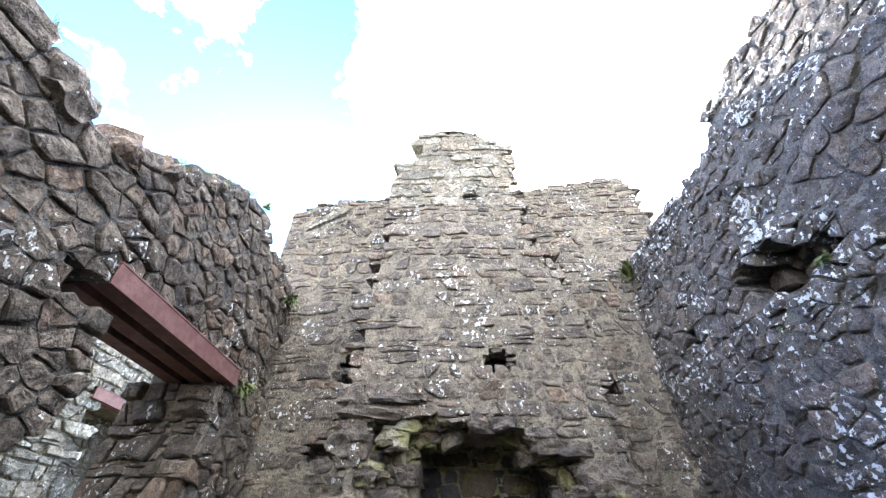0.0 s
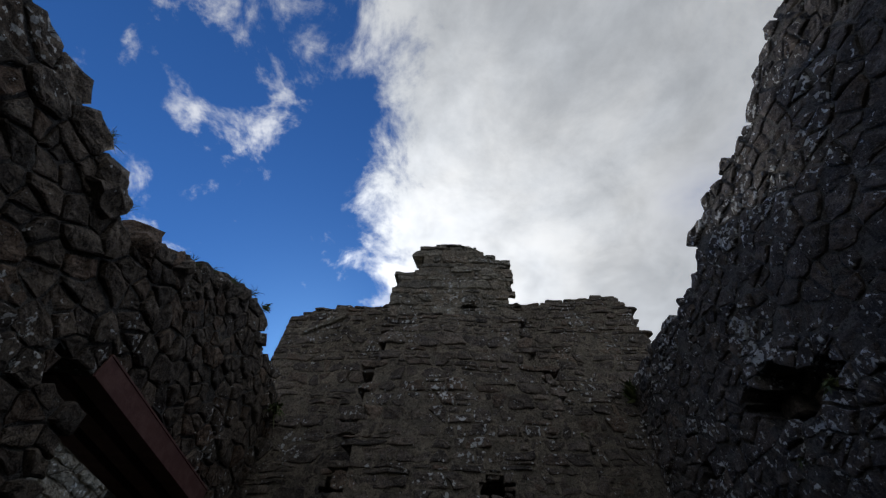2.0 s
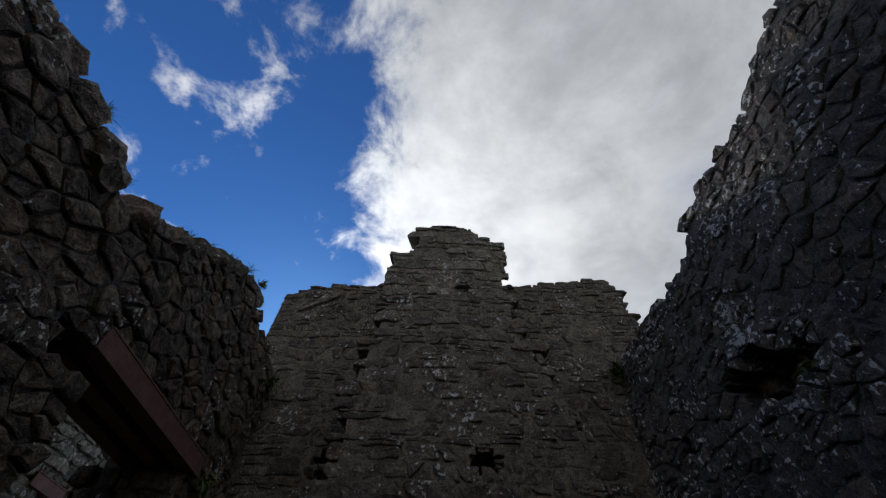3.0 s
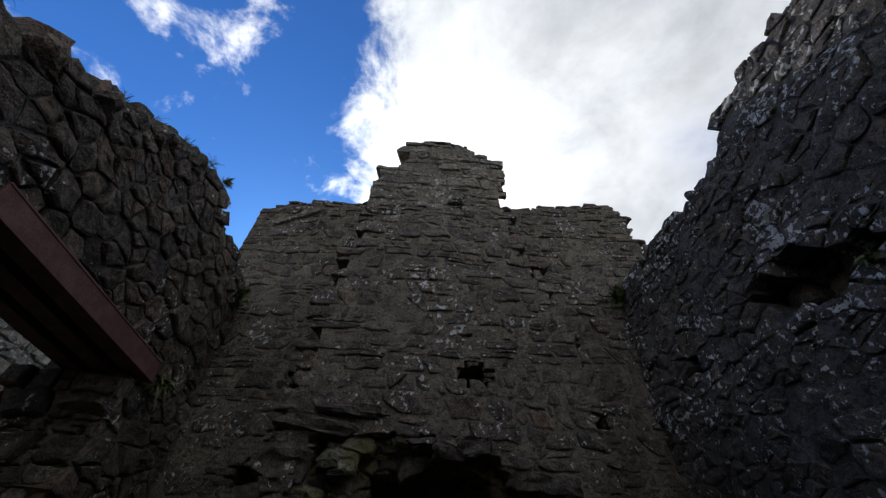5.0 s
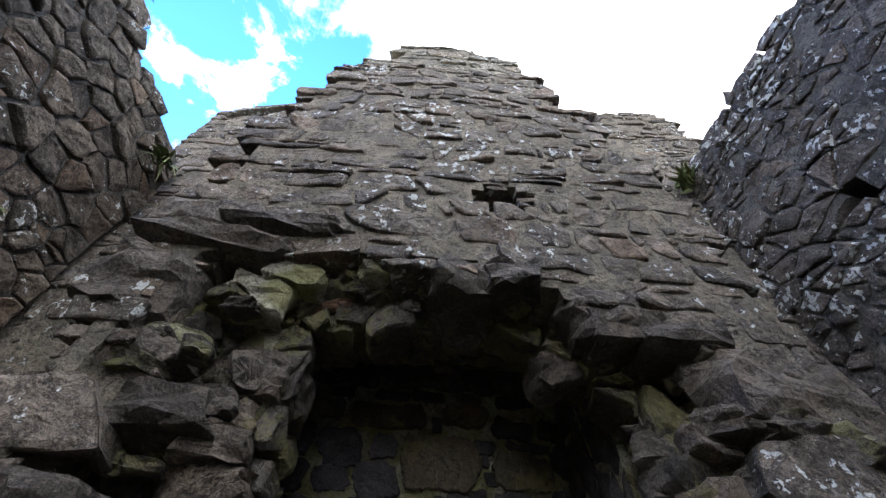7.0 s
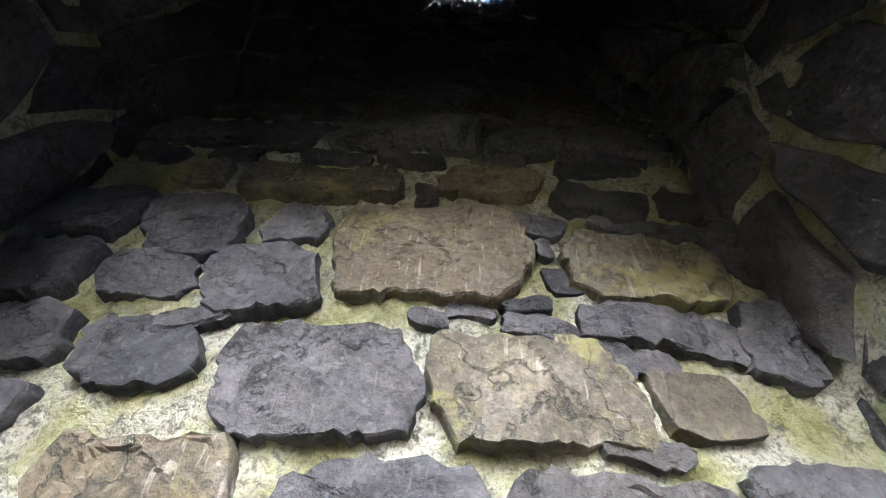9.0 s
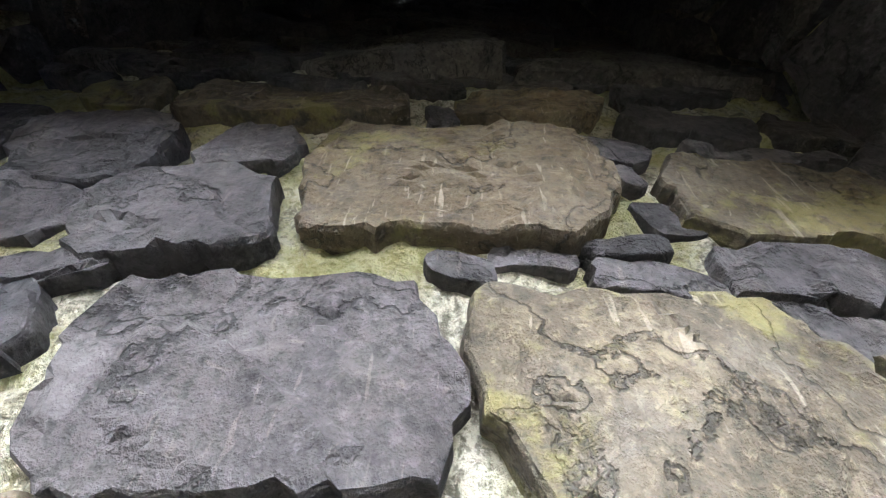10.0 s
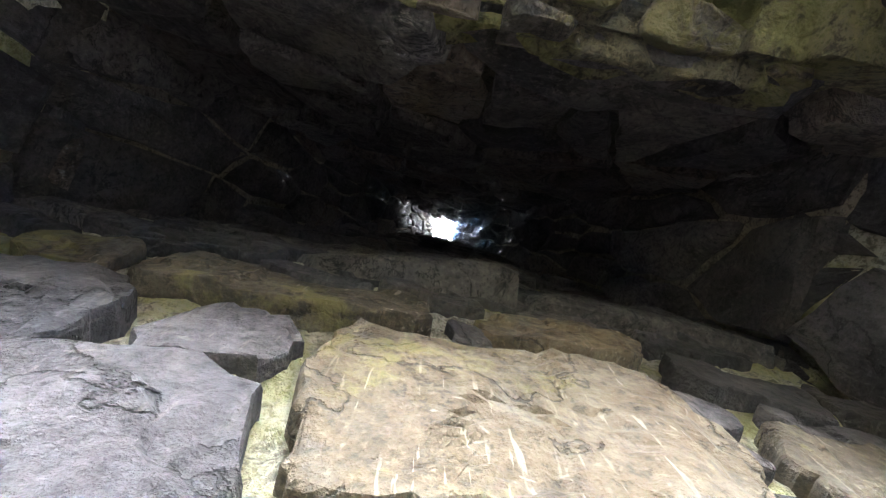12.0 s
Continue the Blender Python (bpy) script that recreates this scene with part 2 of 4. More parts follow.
def course_seeds(rng, u0, u1, v0, v1, wide, high, wild=0.3):
    """Seeds of roughly coursed rubble: rows of uneven height, stones of uneven width."""
    seeds, v = [], v0
    while v < v1:
        h = high * rng.uniform(0.6, 1.5)
        u = u0 - rng.random() * wide
        while u < u1 + wide:
            w = wide * rng.choice((0.4, 0.6, 0.8, 1.0, 1.2, 1.7)) * rng.uniform(0.8, 1.2)
            sway = high * 0.8 * noise.noise((u * 0.7, v * 0.9, 3.0))
            spot = (u + w / 2, v + h / 2 + sway + rng.uniform(-wild, wild) * h)
            if rng.random() > 0.07:
                seeds.append(spot)
            if rng.random() < 0.22:
                seeds.append((spot[0] + rng.uniform(-0.5, 0.5) * w, spot[1] + rng.choice((-0.5, 0.5)) * h))
            u += w
        v += h
    return seeds


def course_stones(rng, u0, u1, v0, v1, wide, high, joint, wild=0.3):
    """Uneven courses of squared rubble: wavering beds, leaning joints, stones split into thinner and smaller ones."""
    turn, out = rng.uniform(0, 99), []
    beds, v = [], v0 - high * 0.4
    while v < v1 + high:
        beds.append(v)
        v += high * rng.choice((0.55, 0.75, 0.9, 1.0, 1.15, 1.4, 1.7))

    def bed(k, u):
        return beds[k] + high * wild * (1.1 * noise.noise((u * 1.3, beds[k] * 2.0, turn)) + 0.8 * noise.noise((u * 4.1, beds[k] * 5.0, turn + 5)))

    def add(a0, a1, b0, b1, lo, hi, flo, fhi):
        """A stone between the joints a and b (bottom, top), from part lo to part hi of its course."""
        def spot(s, f):
            left, right = a0 + (a1 - a0) * f, b0 + (b1 - b0) * f
            u = left + (right - left) * s
            return u, flo(u) + (fhi(u) - flo(u)) * f

        w, h = (b0 + b1 - a0 - a1) / 2, (hi - lo) * (fhi((a0 + b0) / 2) - flo((a0 + b0) / 2))
        if w < 0.03 or h < 0.018:
            return
        cu, cv = min(0.4, rng.uniform(0.04, 0.5) * min(w, h) / w), min(0.4, rng.uniform(0.05, 0.4) * min(w, h) / h)
        steps = []
        for s, f in ((0, cv), (cu * rng.uniform(0.2, 1.2), 0), (0.5, rng.uniform(-0.04, 0.06)), (1 - cu * rng.uniform(0.2, 1.2), 0), (1, cv * rng.uniform(0.3, 1.6)),
                     (1, 1 - cv * rng.uniform(0.3, 1.6)), (1 - cu * rng.uniform(0.2, 1.5), 1), (0.5, 1 + rng.uniform(-0.12, 0.06)), (cu * rng.uniform(0.2, 1.5), 1), (0, 1 - cv * rng.uniform(0.3, 1.4))):
            steps.append(spot(min(1, max(0, s)), lo + (hi - lo) * min(1.02, max(0, f))))
        mu, mv = sum(p[0] for p in steps) / 10, sum(p[1] for p in steps) / 10
        ku, kv = max(0.5, 1 - joint / w), max(0.5, 1 - joint / h)
        out.append(([(mu + (p[0] - mu) * ku, mv + (p[1] - mv) * kv) for p in steps], w * h))

    for k in range(len(beds) - 1):
        flo, fhi = (lambda u, k=k: bed(k, u)), (lambda u, k=k: bed(k + 1, u))
        u, lean = u0 - rng.random() * wide * 0.3, 0.0
        thick = beds[k + 1] - beds[k]
        while u < u1:
            w = max(thick * 0.5, wide * rng.choice((0.35, 0.5, 0.7, 0.9, 1.1, 1.3, 1.8)) * rng.uniform(0.85, 1.2))
            nxt = rng.gauss(0, 0.22) * thick
            a0, a1, b0, b1 = u - lean, u + lean, u + w - nxt, u + w + nxt
            what = rng.random()
            if what < 0.12 and thick > high * 0.9:
                f = rng.uniform(0.3, 0.7)
                add(a0, a1, b0, b1, 0, f, flo, fhi)
                m = rng.uniform(0.35, 0.65)
                m0, m1 = a0 + (b0 - a0) * m, a1 + (b1 - a1) * m
                add(a0, a1, m0, m1, f, 1, flo, fhi)
                add(m0, m1, b0, b1, f, 1, flo, fhi)
            elif what < 0.20 and thick > high * 0.7:
                f = rng.uniform(0.25, 0.75)
                add(a0, a1, b0, b1, 0, f, flo, fhi)
                add(a0, a1, b0, b1, f, 1, flo, fhi)
            elif what < 0.34:
                m = rng.uniform(0.15, 0.3)
                m0, m1 = a0 + (b0 - a0) * m, a1 + (b1 - a1) * m
                for j in range(2):
                    add(a0, a1, m0, m1, j / 2, (j + 1) / 2, flo, fhi)
                add(m0, m1, b0, b1, 0, 1, flo, fhi)
            else:
                add(a0, a1, b0, b1, 0, 1, flo, fhi)
            u, lean = u + w, nxt
    kept = []
    for poly, area in out:
        for nx, ny, lim in ((-1, 0, -u0), (1, 0, u1), (0, -1, -v0), (0, 1, v1)):
            poly = clip(poly, nx, ny, lim) if len(poly) >= 3 else poly
        if len(poly) >= 3 and area > 0.0008:
            kept.append((poly, area, False))
    return kept


def stones_of(seeds, aspect, joint, box):
    """Voronoi cells of the seeds (heights stretched by aspect), each drawn in by half a joint."""
    pts = np.array([(s[0], s[1] * aspect) for s in seeds])
    pull = [s[2] if len(s) > 2 else 0.0 for s in seeds]
    u0, u1, v0, v1 = box
    out = []
    for i, (x, y) in enumerate(pts):
        if not (u0 - 0.3 < x < u1 + 0.3 and v0 - 0.3 < y / aspect < v1 + 0.3):
            continue
        d = ((pts - (x, y)) ** 2).sum(1)
        near = np.argsort(d)[1:24]
        r = 0.75
        poly = [(x - r, y - r), (x + r, y - r), (x + r, y + r), (x - r, y + r)]
        for j in near:
            qx, qy = pts[j]
            nx, ny = qx - x, qy - y
            g = math.hypot(nx, ny)
            if g < 1e-4:
                continue
            nx, ny = nx / g, ny / g
            poly = clip(poly, nx, ny, nx * (x + qx) / 2 + ny * (y + qy) / 2 + (pull[i] ** 2 - pull[j] ** 2) / (2 * g) - joint * 0.5 * (1 + (aspect - 1) * abs(ny)))
            if len(poly) < 3:
                break
        if len(poly) < 3:
            continue
        poly = [(a, b / aspect) for a, b in poly]
        for nx, ny, lim in ((-1, 0, -u0), (1, 0, u1), (0, -1, -v0), (0, 1, v1)):
            poly = clip(poly, nx, ny, lim) if len(poly) >= 3 else poly
        if len(poly) < 3:
            continue
        area = 0.5 * abs(sum(poly[k - 1][0] * poly[k][1] - poly[k][0] * poly[k - 1][1] for k in range(len(poly))))
        if area > 0.0006:
            out.append((poly, area, len(seeds[i]) > 3))
    return out


def stone_mesh(poly, rng, at, proud, depth, rough, seg, warp, fine=False):
    """One block: a broken, chamfered face on straight sides that run back into the wall."""
    cu, cv = sum(p[0] for p in poly) / len(poly), sum(p[1] for p in poly) / len(poly)
    ring = []
    for i, (x1, y1) in enumerate(poly):
        x0, y0 = poly[i - 1]
        k = max(1, min(14 if fine else 4, round(math.hypot(x1 - x0, y1 - y0) / seg)))
        for s in range(k):
            ring.append((x0 + (x1 - x0) * s / k, y0 + (y1 - y0) * s / k))
    size = math.sqrt(max(1e-4, sum(math.hypot(u - cu, v - cv) ** 2 for u, v in ring) / len(ring)))
    shaky = min(0.006 if fine else 0.012, size * 0.08)
    ring = [(u + rng.uniform(-shaky, shaky), v + rng.uniform(-shaky, shaky)) for u, v in ring]
    if fine:
        k = rng.uniform(0, 50)
        ring = [(u + 0.022 * noise.noise((u * 7, v * 7, k)) + 0.010 * noise.noise((u * 22, v * 22, k)), v + 0.016 * noise.noise((u * 7, v * 7, k + 9)) + 0.009 * noise.noise((u * 22, v * 22, k + 9))) for u, v in ring]
    lift = proud * (rng.uniform(0.85, 1.2) if fine else rng.uniform(0.35, 1.35))
    tu, tv = (rng.gauss(0, 0.05), rng.gauss(0, 0.05)) if fine else (rng.gauss(0, 0.06), rng.gauss(0, 0.06))
    shift = rng.uniform(0, 50)
    n = len(ring)

    def bumpy(u, v, k):
        h = noise.noise((u * 9, v * 9, shift)) * 1.2 + noise.noise((u * 24, v * 24, shift)) * 0.8
        if fine:
            h += 0.5 * noise.noise((u * 60, v * 60, shift)) + 1.5 * math.floor(2.2 * noise.noise((u * 6, v * 8, shift + 9)) + 0.5)
        return rough * h * k

    verts = []
    rows = [(0.72 if depth > 0.1 else 0.94, -1.0, 0), (0.90 if depth > 0.1 else 0.985, -0.45, 0), (1.0, 0.15, 0.35), (0.965, 0.80, 0.7), (0.80, 1.0, 1.0), (0.50, 1.02, 1.0), (0.22, 1.0, 1.0)]
    if fine:
        rows = rows[:3] + [(0.992, 0.80, 0.5), (0.972, 0.98, 0.9)] + [(1 - 0.08 * i, 1.0, 1.0) for i in range(1, 12)]
    for scale, height, amount in rows:
        slack = min(0.02, depth * 0.12) if -1 < height < 0 else 0.0
        for u, v in ring:
            a, b = cu + (u - cu) * scale + rng.uniform(-slack, slack), cv + (v - cv) * scale + rng.uniform(-slack, slack)
            base = warp(a, b)
            if height < 0:
                h = base + depth * height
            else:
                h = base + lift * height + bumpy(a, b, amount) + ((a - cu) * tu + (b - cv) * tv) * (height > 0.3)
            verts.append(at(a, b, h))
    verts.append(at(cu, cv, warp(cu, cv) + lift + bumpy(cu, cv, 1.0)))
    faces = []
    last = len(rows) - 1
    for r in range(last):
        for i in range(n):
            j = (i + 1) % n
            faces.append((r * n + i, r * n + j, (r + 1) * n + j, (r + 1) * n + i))
    faces += [(last * n + i, last * n + (i + 1) % n, (last + 1) * n) for i in range(n)]
    return verts, faces


def masonry(name, at, box, inside, thick, stone, mortar, seed, wide=0.26, high=0.13, joint=0.014, proud=0.017, rough=0.011,
            seg=0.06, wild=0.3, near=None, cells=None, bulge=0.03, grid=0.06, label="", edge_depth=0.28, sunk=0.006, closed=True, fine=False, second=None, voids=(), rubble=0.0, crumb=0.010):
    """A rubble wall: one thick core of mortar with its openings, and the stones set in its face.
    near(u, v): the stones that are objects of their own."""
    rng = random.Random(seed)
    u0, u1, v0, v1 = box
    turn = rng.uniform(0, 90)

    def warp(u, v):
        return bulge * noise.noise((u * 0.9, v * 0.9, turn)) + 0.4 * bulge * noise.noise((u * 2.6, v * 2.6, turn))

    def whole(u, v):
        return inside(u, v) and not any(a < u < b and c < v < d for a, b, c, d in voids)

    # the core
    nu, nv = max(1, round((u1 - u0) / grid)), max(1, round((v1 - v0) / grid))
    du, dv = (u1 - u0) / nu, (v1 - v0) / nv
    full = [[whole(u0 + (i + 0.5) * du, v0 + (j + 0.5) * dv) for j in range(nv)] for i in range(nu)]

    def has(i, j):
        return 0 <= i < nu and 0 <= j < nv and full[i][j]

    def solid(i, j):
        if not has(i, j):
            return False
        return all(has(i + a, j + b) or not (0 <= i + a < nu and 0 <= j + b < nv) for a, b in ((1, 0), (-1, 0), (0, 1), (0, -1)))

    index, verts, faces = {}, [], []

    def corner(i, j, k):
        if (i, j, k) not in index:
            u, v = u0 + i * du, v0 + j * dv
            su = 0.3 * du * noise.noise((u * 7, v * 7, 5 + turn)) * (0 < i < nu)
            sv = 0.3 * dv * noise.noise((u * 7, v * 7, 9 + turn)) * (0 < j < nv)
            front = warp(u, v) - sunk + crumb * (noise.noise((u * 12, v * 12, turn)) + 0.8 * noise.noise((u * 34, v * 34, turn)) + (0.8 * noise.noise((u * 75, v * 75, turn)) if fine else 0.0))
            if 0 < k < 1:
                su += 0.035 * noise.noise((u * 9, v * 9, k * 5 + turn))
                sv += 0.035 * noise.noise((u * 9, v * 9, k * 5 + 40 + turn))
            index[i, j, k] = len(verts)
            verts.append(at(u + su, v + sv, front + (-thick - front) * k))
        return index[i, j, k]

    for i in range(nu):
        for j in range(nv):
            if not solid(i, j):
                continue
            faces.append([corner(i + a, j + b, 0) for a, b in ((0, 0), (1, 0), (1, 1), (0, 1))])
            if closed:
                faces.append([corner(i + a, j + b, 1) for a, b in ((0, 0), (0, 1), (1, 1), (1, 0))])
                for a, b, p, q in ((1, 0, (1, 0), (1, 1)), (-1, 0, (0, 1), (0, 0)), (0, 1, (1, 1), (0, 1)), (0, -1, (0, 0), (1, 0))):
                    if not solid(i + a, j + b):
                        for near_k, far_k in ((0, 0.25), (0.25, 0.5), (0.5, 0.75), (0.75, 1)):
                            faces.append([corner(i + p[0], j + p[1], near_k), corner(i + p[0], j + p[1], far_k), corner(i + q[0], j + q[1], far_k), corner(i + q[0], j + q[1], near_k)])
    wall = part(name, verts, faces, mortar)
    tagged(wall, label=label, kind="structure")

    # the stones
    many_v, many_f, single = [], [], 0
    if rubble:
        cells = stones_of(course_seeds(rng, u0, u1, v0, v1, wide, high, wild), rubble, joint, box)
    cells = cells or course_stones(rng, u0, u1, v0, v1, wide, high, joint, wild)
    for poly, area, odd in cells:
        cu, cv = sum(p[0] for p in poly) / len(poly), sum(p[1] for p in poly) / len(poly)
        if not inside(cu, cv):
            continue
        for a, b, c, d in voids:
            if a - 0.4 < cu < b + 0.4 and c - 0.3 < cv < d + 0.3 and len(poly) >= 3:
                inner = poly
                for nx, ny, lim in ((-1, 0, -a), (1, 0, b), (0, -1, -c), (0, 1, d)):
                    inner = clip(inner, nx, ny, lim) if len(inner) >= 3 else []
                if len(inner) >= 3:
                    poly = max((clip(poly, *side) for side in ((1, 0, a), (-1, 0, -b), (0, 1, c), (0, -1, -d))), key=spread)
        if len(poly) < 3 or spread(poly) < 0.0008:
            continue
        cu, cv = sum(p[0] for p in poly) / len(poly), sum(p[1] for p in poly) / len(poly)
        reach_u, reach_v = wide * 0.8, high * 0.9
        rim = not all(whole(cu + a, cv + b) or not (u0 < cu + a < u1 and v0 < cv + b < v1)
                      for a, b in ((reach_u, 0), (-reach_u, 0), (0, reach_v), (0, -reach_v)))
        vs, fs = stone_mesh(poly, rng, at, proud * (0.7 + 1.2 * min(1.0, math.sqrt(area) / 0.3)), edge_depth if rim else 0.05, rough, seg, warp, fine)
        if near and single < 300 and near(cu, cv):
            part("stone", vs, fs, second if odd else stone, wall)
            single += 1
        else:
            k = len(many_v)
            many_v += vs
            many_f += [tuple(i + k for i in f) for f in fs]
    if many_v:
        tagged(part("stonework", many_v, many_f, stone, wall), kind="stuff")
    return wall


# ---- ground and hearth ----
def ground_sheet():
    n, verts, faces = 60, [], []
    for i in range(n + 1):
        for j in range(n + 1):
            x, y = (math.copysign(abs(k / n * 2 - 1) ** 3, k / n * 2 - 1) * 3000 for k in (i, j))
            verts.append((x, y, 0.04 * noise.noise((x, y, 0)) - 0.03))
    for i in range(n):
        for j in range(n):
            a = i * (n + 1) + j
            faces.append((a, a + n + 1, a + n + 2, a + 1))
    tagged(part("ground", verts, faces, EARTH), label="trodden earth and thin grass on the ruin's floor", kind="structure")


ground_sheet()


def block(lo, hi, soft=0.02):
    bm = bmesh.new()
    bmesh.ops.create_cube(bm, size=1.0)
    for v in bm.verts:
        v.co = [lo[i] + (v.co[i] + 0.5) * (hi[i] - lo[i]) for i in range(3)]
    if soft:
        bmesh.ops.bevel(bm, geom=bm.edges[:], offset=soft, segments=2, affect="EDGES", profile=0.6)
    verts, faces = [v.co.copy() for v in bm.verts], [[v.index for v in f.verts] for f in bm.faces]
    bm.free()
    return verts, faces


hearth = part("hearth_slab", *block((-0.9, 3.45, -0.1), (1.6, 5.0, 0.32), 0.05), HEARTH)
tagged(hearth, label="raised stone hearth of the fireplace", category="hearth", kind="structure")

# ---- the chimney wall ----
BREAST_L = profile([(0, -0.80), (2.2, -0.82), (2.6, -0.92), (2.9, -0.86), (4.0, -0.80), (5.2, -0.60)])
BREAST_R = profile([(0, 1.45), (2.1, 1.45), (2.9, 1.50), (3.6, 1.44), (4.5, 1.08), (5.2, 0.94)])
ARCH = profile([(-0.66, 0.0), (-0.64, 2.28), (-0.60, 2.54), (-0.37, 2.60), (0.20, 2.56), (0.63, 2.50), (0.74, 2.38), (1.0, 2.32),
                (1.14, 2.25), (1.16, 2.02), (1.20, 0.0)])
LINTEL = profile([(-0.30, 0.0), (-0.28, 2.20), (-0.19, 2.36), (0.10, 2.43), (0.50, 2.45), (0.63, 2.40), (0.80, 2.28), (0.98, 2.10), (1.02, 0.0)])
FACE_Y = 3.56


def in_breast(x, z):
    if z > 5.18 or not BREAST_L(z) < x < BREAST_R(z):
        return False
    if -0.66 < x < 1.20 and z < ARCH(x):
        return False
    return True


masonry("wall_chimney_breast", plane_map((0, FACE_Y, 0), (1, 0, 0), (0, 0, 1), (0, -1, 0)), (-0.95, 1.6, 0.0, 5.25), in_breast, 0.30,
        BASALT, MORTAR, 11, 0.215, 0.12, joint=0.019, sunk=-0.010, voids=[(0.43, 0.60, 3.06, 3.19)], near=lambda x, z: z < 3.9, label="coursed basalt rubble chimney breast above a broken fireplace")

side = dict(joint=0.020, proud=0.014, sunk=-0.008, label="rubble return of the chimney breast")
masonry("wall_breast_return_left", quad_map((-0.765, 4.30, 0), (-0.765, 3.62, 0), (-0.585, 4.30, 5.15), (-0.585, 3.62, 5.15), 0.68, 5.15), (0, 0.68, 0, 5.15), lambda u, v: True, 0.08,
        BASALT, MORTAR, 51, 0.21, 0.13, near=lambda u, v: v > 2.2, **side)
masonry("wall_breast_return_right", quad_map((1.40, 3.62, 0), (1.40, 4.22, 0), (1.40, 3.62, 3.6), (1.40, 4.22, 3.6), 0.60, 3.6), (0, 0.60, 0, 3.6), lambda u, v: True, 0.08,
        BASALT, MORTAR, 52, 0.21, 0.13, near=lambda u, v: v > 2.2, **side)
masonry("wall_breast_shoulder", quad_map((1.40, 3.62, 3.6), (1.40, 4.22, 3.6), (0.92, 3.62, 5.15), (0.92, 4.22, 5.15), 0.60, 1.6), (0, 0.60, 0, 1.6), lambda u, v: True, 0.08,
        BASALT, MORTAR, 53, 0.21, 0.13, near=lambda u, v: True, **side)

masonry("wall_fireplace_lintel", plane_map((0, FACE_Y + 0.23, 0), (1, 0, 0), (0, 0, 1), (0, -1, 0)), (-0.8, 1.4, 0.0, 3.0),
        lambda x, z: not (-0.30 < x < 1.02 and z < LINTEL(x)), 0.22, BASALT_MOSS, MORTAR_SOOT, 12, 0.17, 0.11, joint=0.018, proud=0.035, rough=0.02, wild=0.6, rubble=1.1,
        near=lambda x, z: z > 1.2, edge_depth=0.16, grid=0.035, crumb=0.025, bulge=0.05, label="broken mortared inner edge of the fireplace arch")

STACK = profile([(-0.74, 6.0), (-0.70, 6.28), (-0.40, 6.42), (-0.36, 6.98), (0.12, 7.06), (0.56, 7.02), (0.60, 6.88), (0.93, 6.64), (0.99, 6.1)])
masonry("wall_chimney_stack", plane_map((0, 3.82, 0), (1, 0, 0), (0, 0, 1), (0, -1, 0)), (-0.76, 1.04, 5.0, 7.15),
        lambda x, z: -0.72 + 0.03 * (z - 5) < x < 1.0 - 0.03 * (z - 5) and z < STACK(x), 0.5, SANDY, MORTAR, 13, 0.24, 0.13, sunk=-0.008, voids=[(0.29, 0.42, 5.52, 5.61)], near=lambda x, z: True,
        label="weathered rubble chimney stack with a stepped top")

BACK_TOP = profile([(-2.4, 5.8), (-2.2, 6.0), (-1.6, 6.08), (-0.8, 6.12), (1.1, 6.10), (1.7, 6.20), (2.4, 6.32), (2.65, 6.30), (2.8, 6.05), (2.9, 5.2)])


def in_back(x, z):
    if z > BACK_TOP(x) or (-0.5 < x < 0.85) or (-0.58 < x < 1.08 and z < 5.0):
        return False
    return True


masonry("wall_north", plane_map((0, 4.29, 0), (0.9988, -0.0480, 0), (0, 0, 1), (-0.0480, -0.9988, 0)), (-2.35, 2.95, 0.0, 6.45), in_back, 0.55,
        BASALT, MORTAR, 14, 0.22, 0.125, wild=0.4, joint=0.019, sunk=-0.010, voids=[(-1.14, -0.98, 3.34, 3.46), (-1.14, -0.98, 3.16, 3.28), (-1.36, -1.2, 2.42, 2.56), (1.66, 1.82, 3.0, 3.16)], near=lambda x, z: z > 3.2, label="tall basalt rubble end wall with a ragged top")

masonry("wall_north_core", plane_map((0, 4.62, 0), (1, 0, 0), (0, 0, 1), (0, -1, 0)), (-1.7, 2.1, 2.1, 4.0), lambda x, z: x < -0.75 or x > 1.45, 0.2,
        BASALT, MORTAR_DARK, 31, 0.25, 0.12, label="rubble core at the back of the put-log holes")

# ---- the side walls ----
LEFT_TOP = profile([(-3.3, 3.9), (0.3, 3.78), (0.9, 3.75), (1.1, 3.72), (1.35, 3.62), (1.55, 3.77), (1.85, 3.9), (2.05, 4.1), (2.4, 4.34), (2.75, 4.6),
                    (3.0, 4.70), (3.35, 4.5), (3.7, 4.42), (4.3, 4.4)])
JAMB = profile([(0.0, 1.9), (1.9, 1.97), (2.2, 2.06), (2.87, 2.10)])


def in_left(y, z):
    if z > LEFT_TOP(y) + 0.05 * noise.noise((y * 5, 0, 2)):
        return False
    if z < 2.88 and JAMB(z) < y < 3.45:
        return False
    if 1.93 < y < 3.60 and 2.80 < z < 3.05:
        return False
    return True


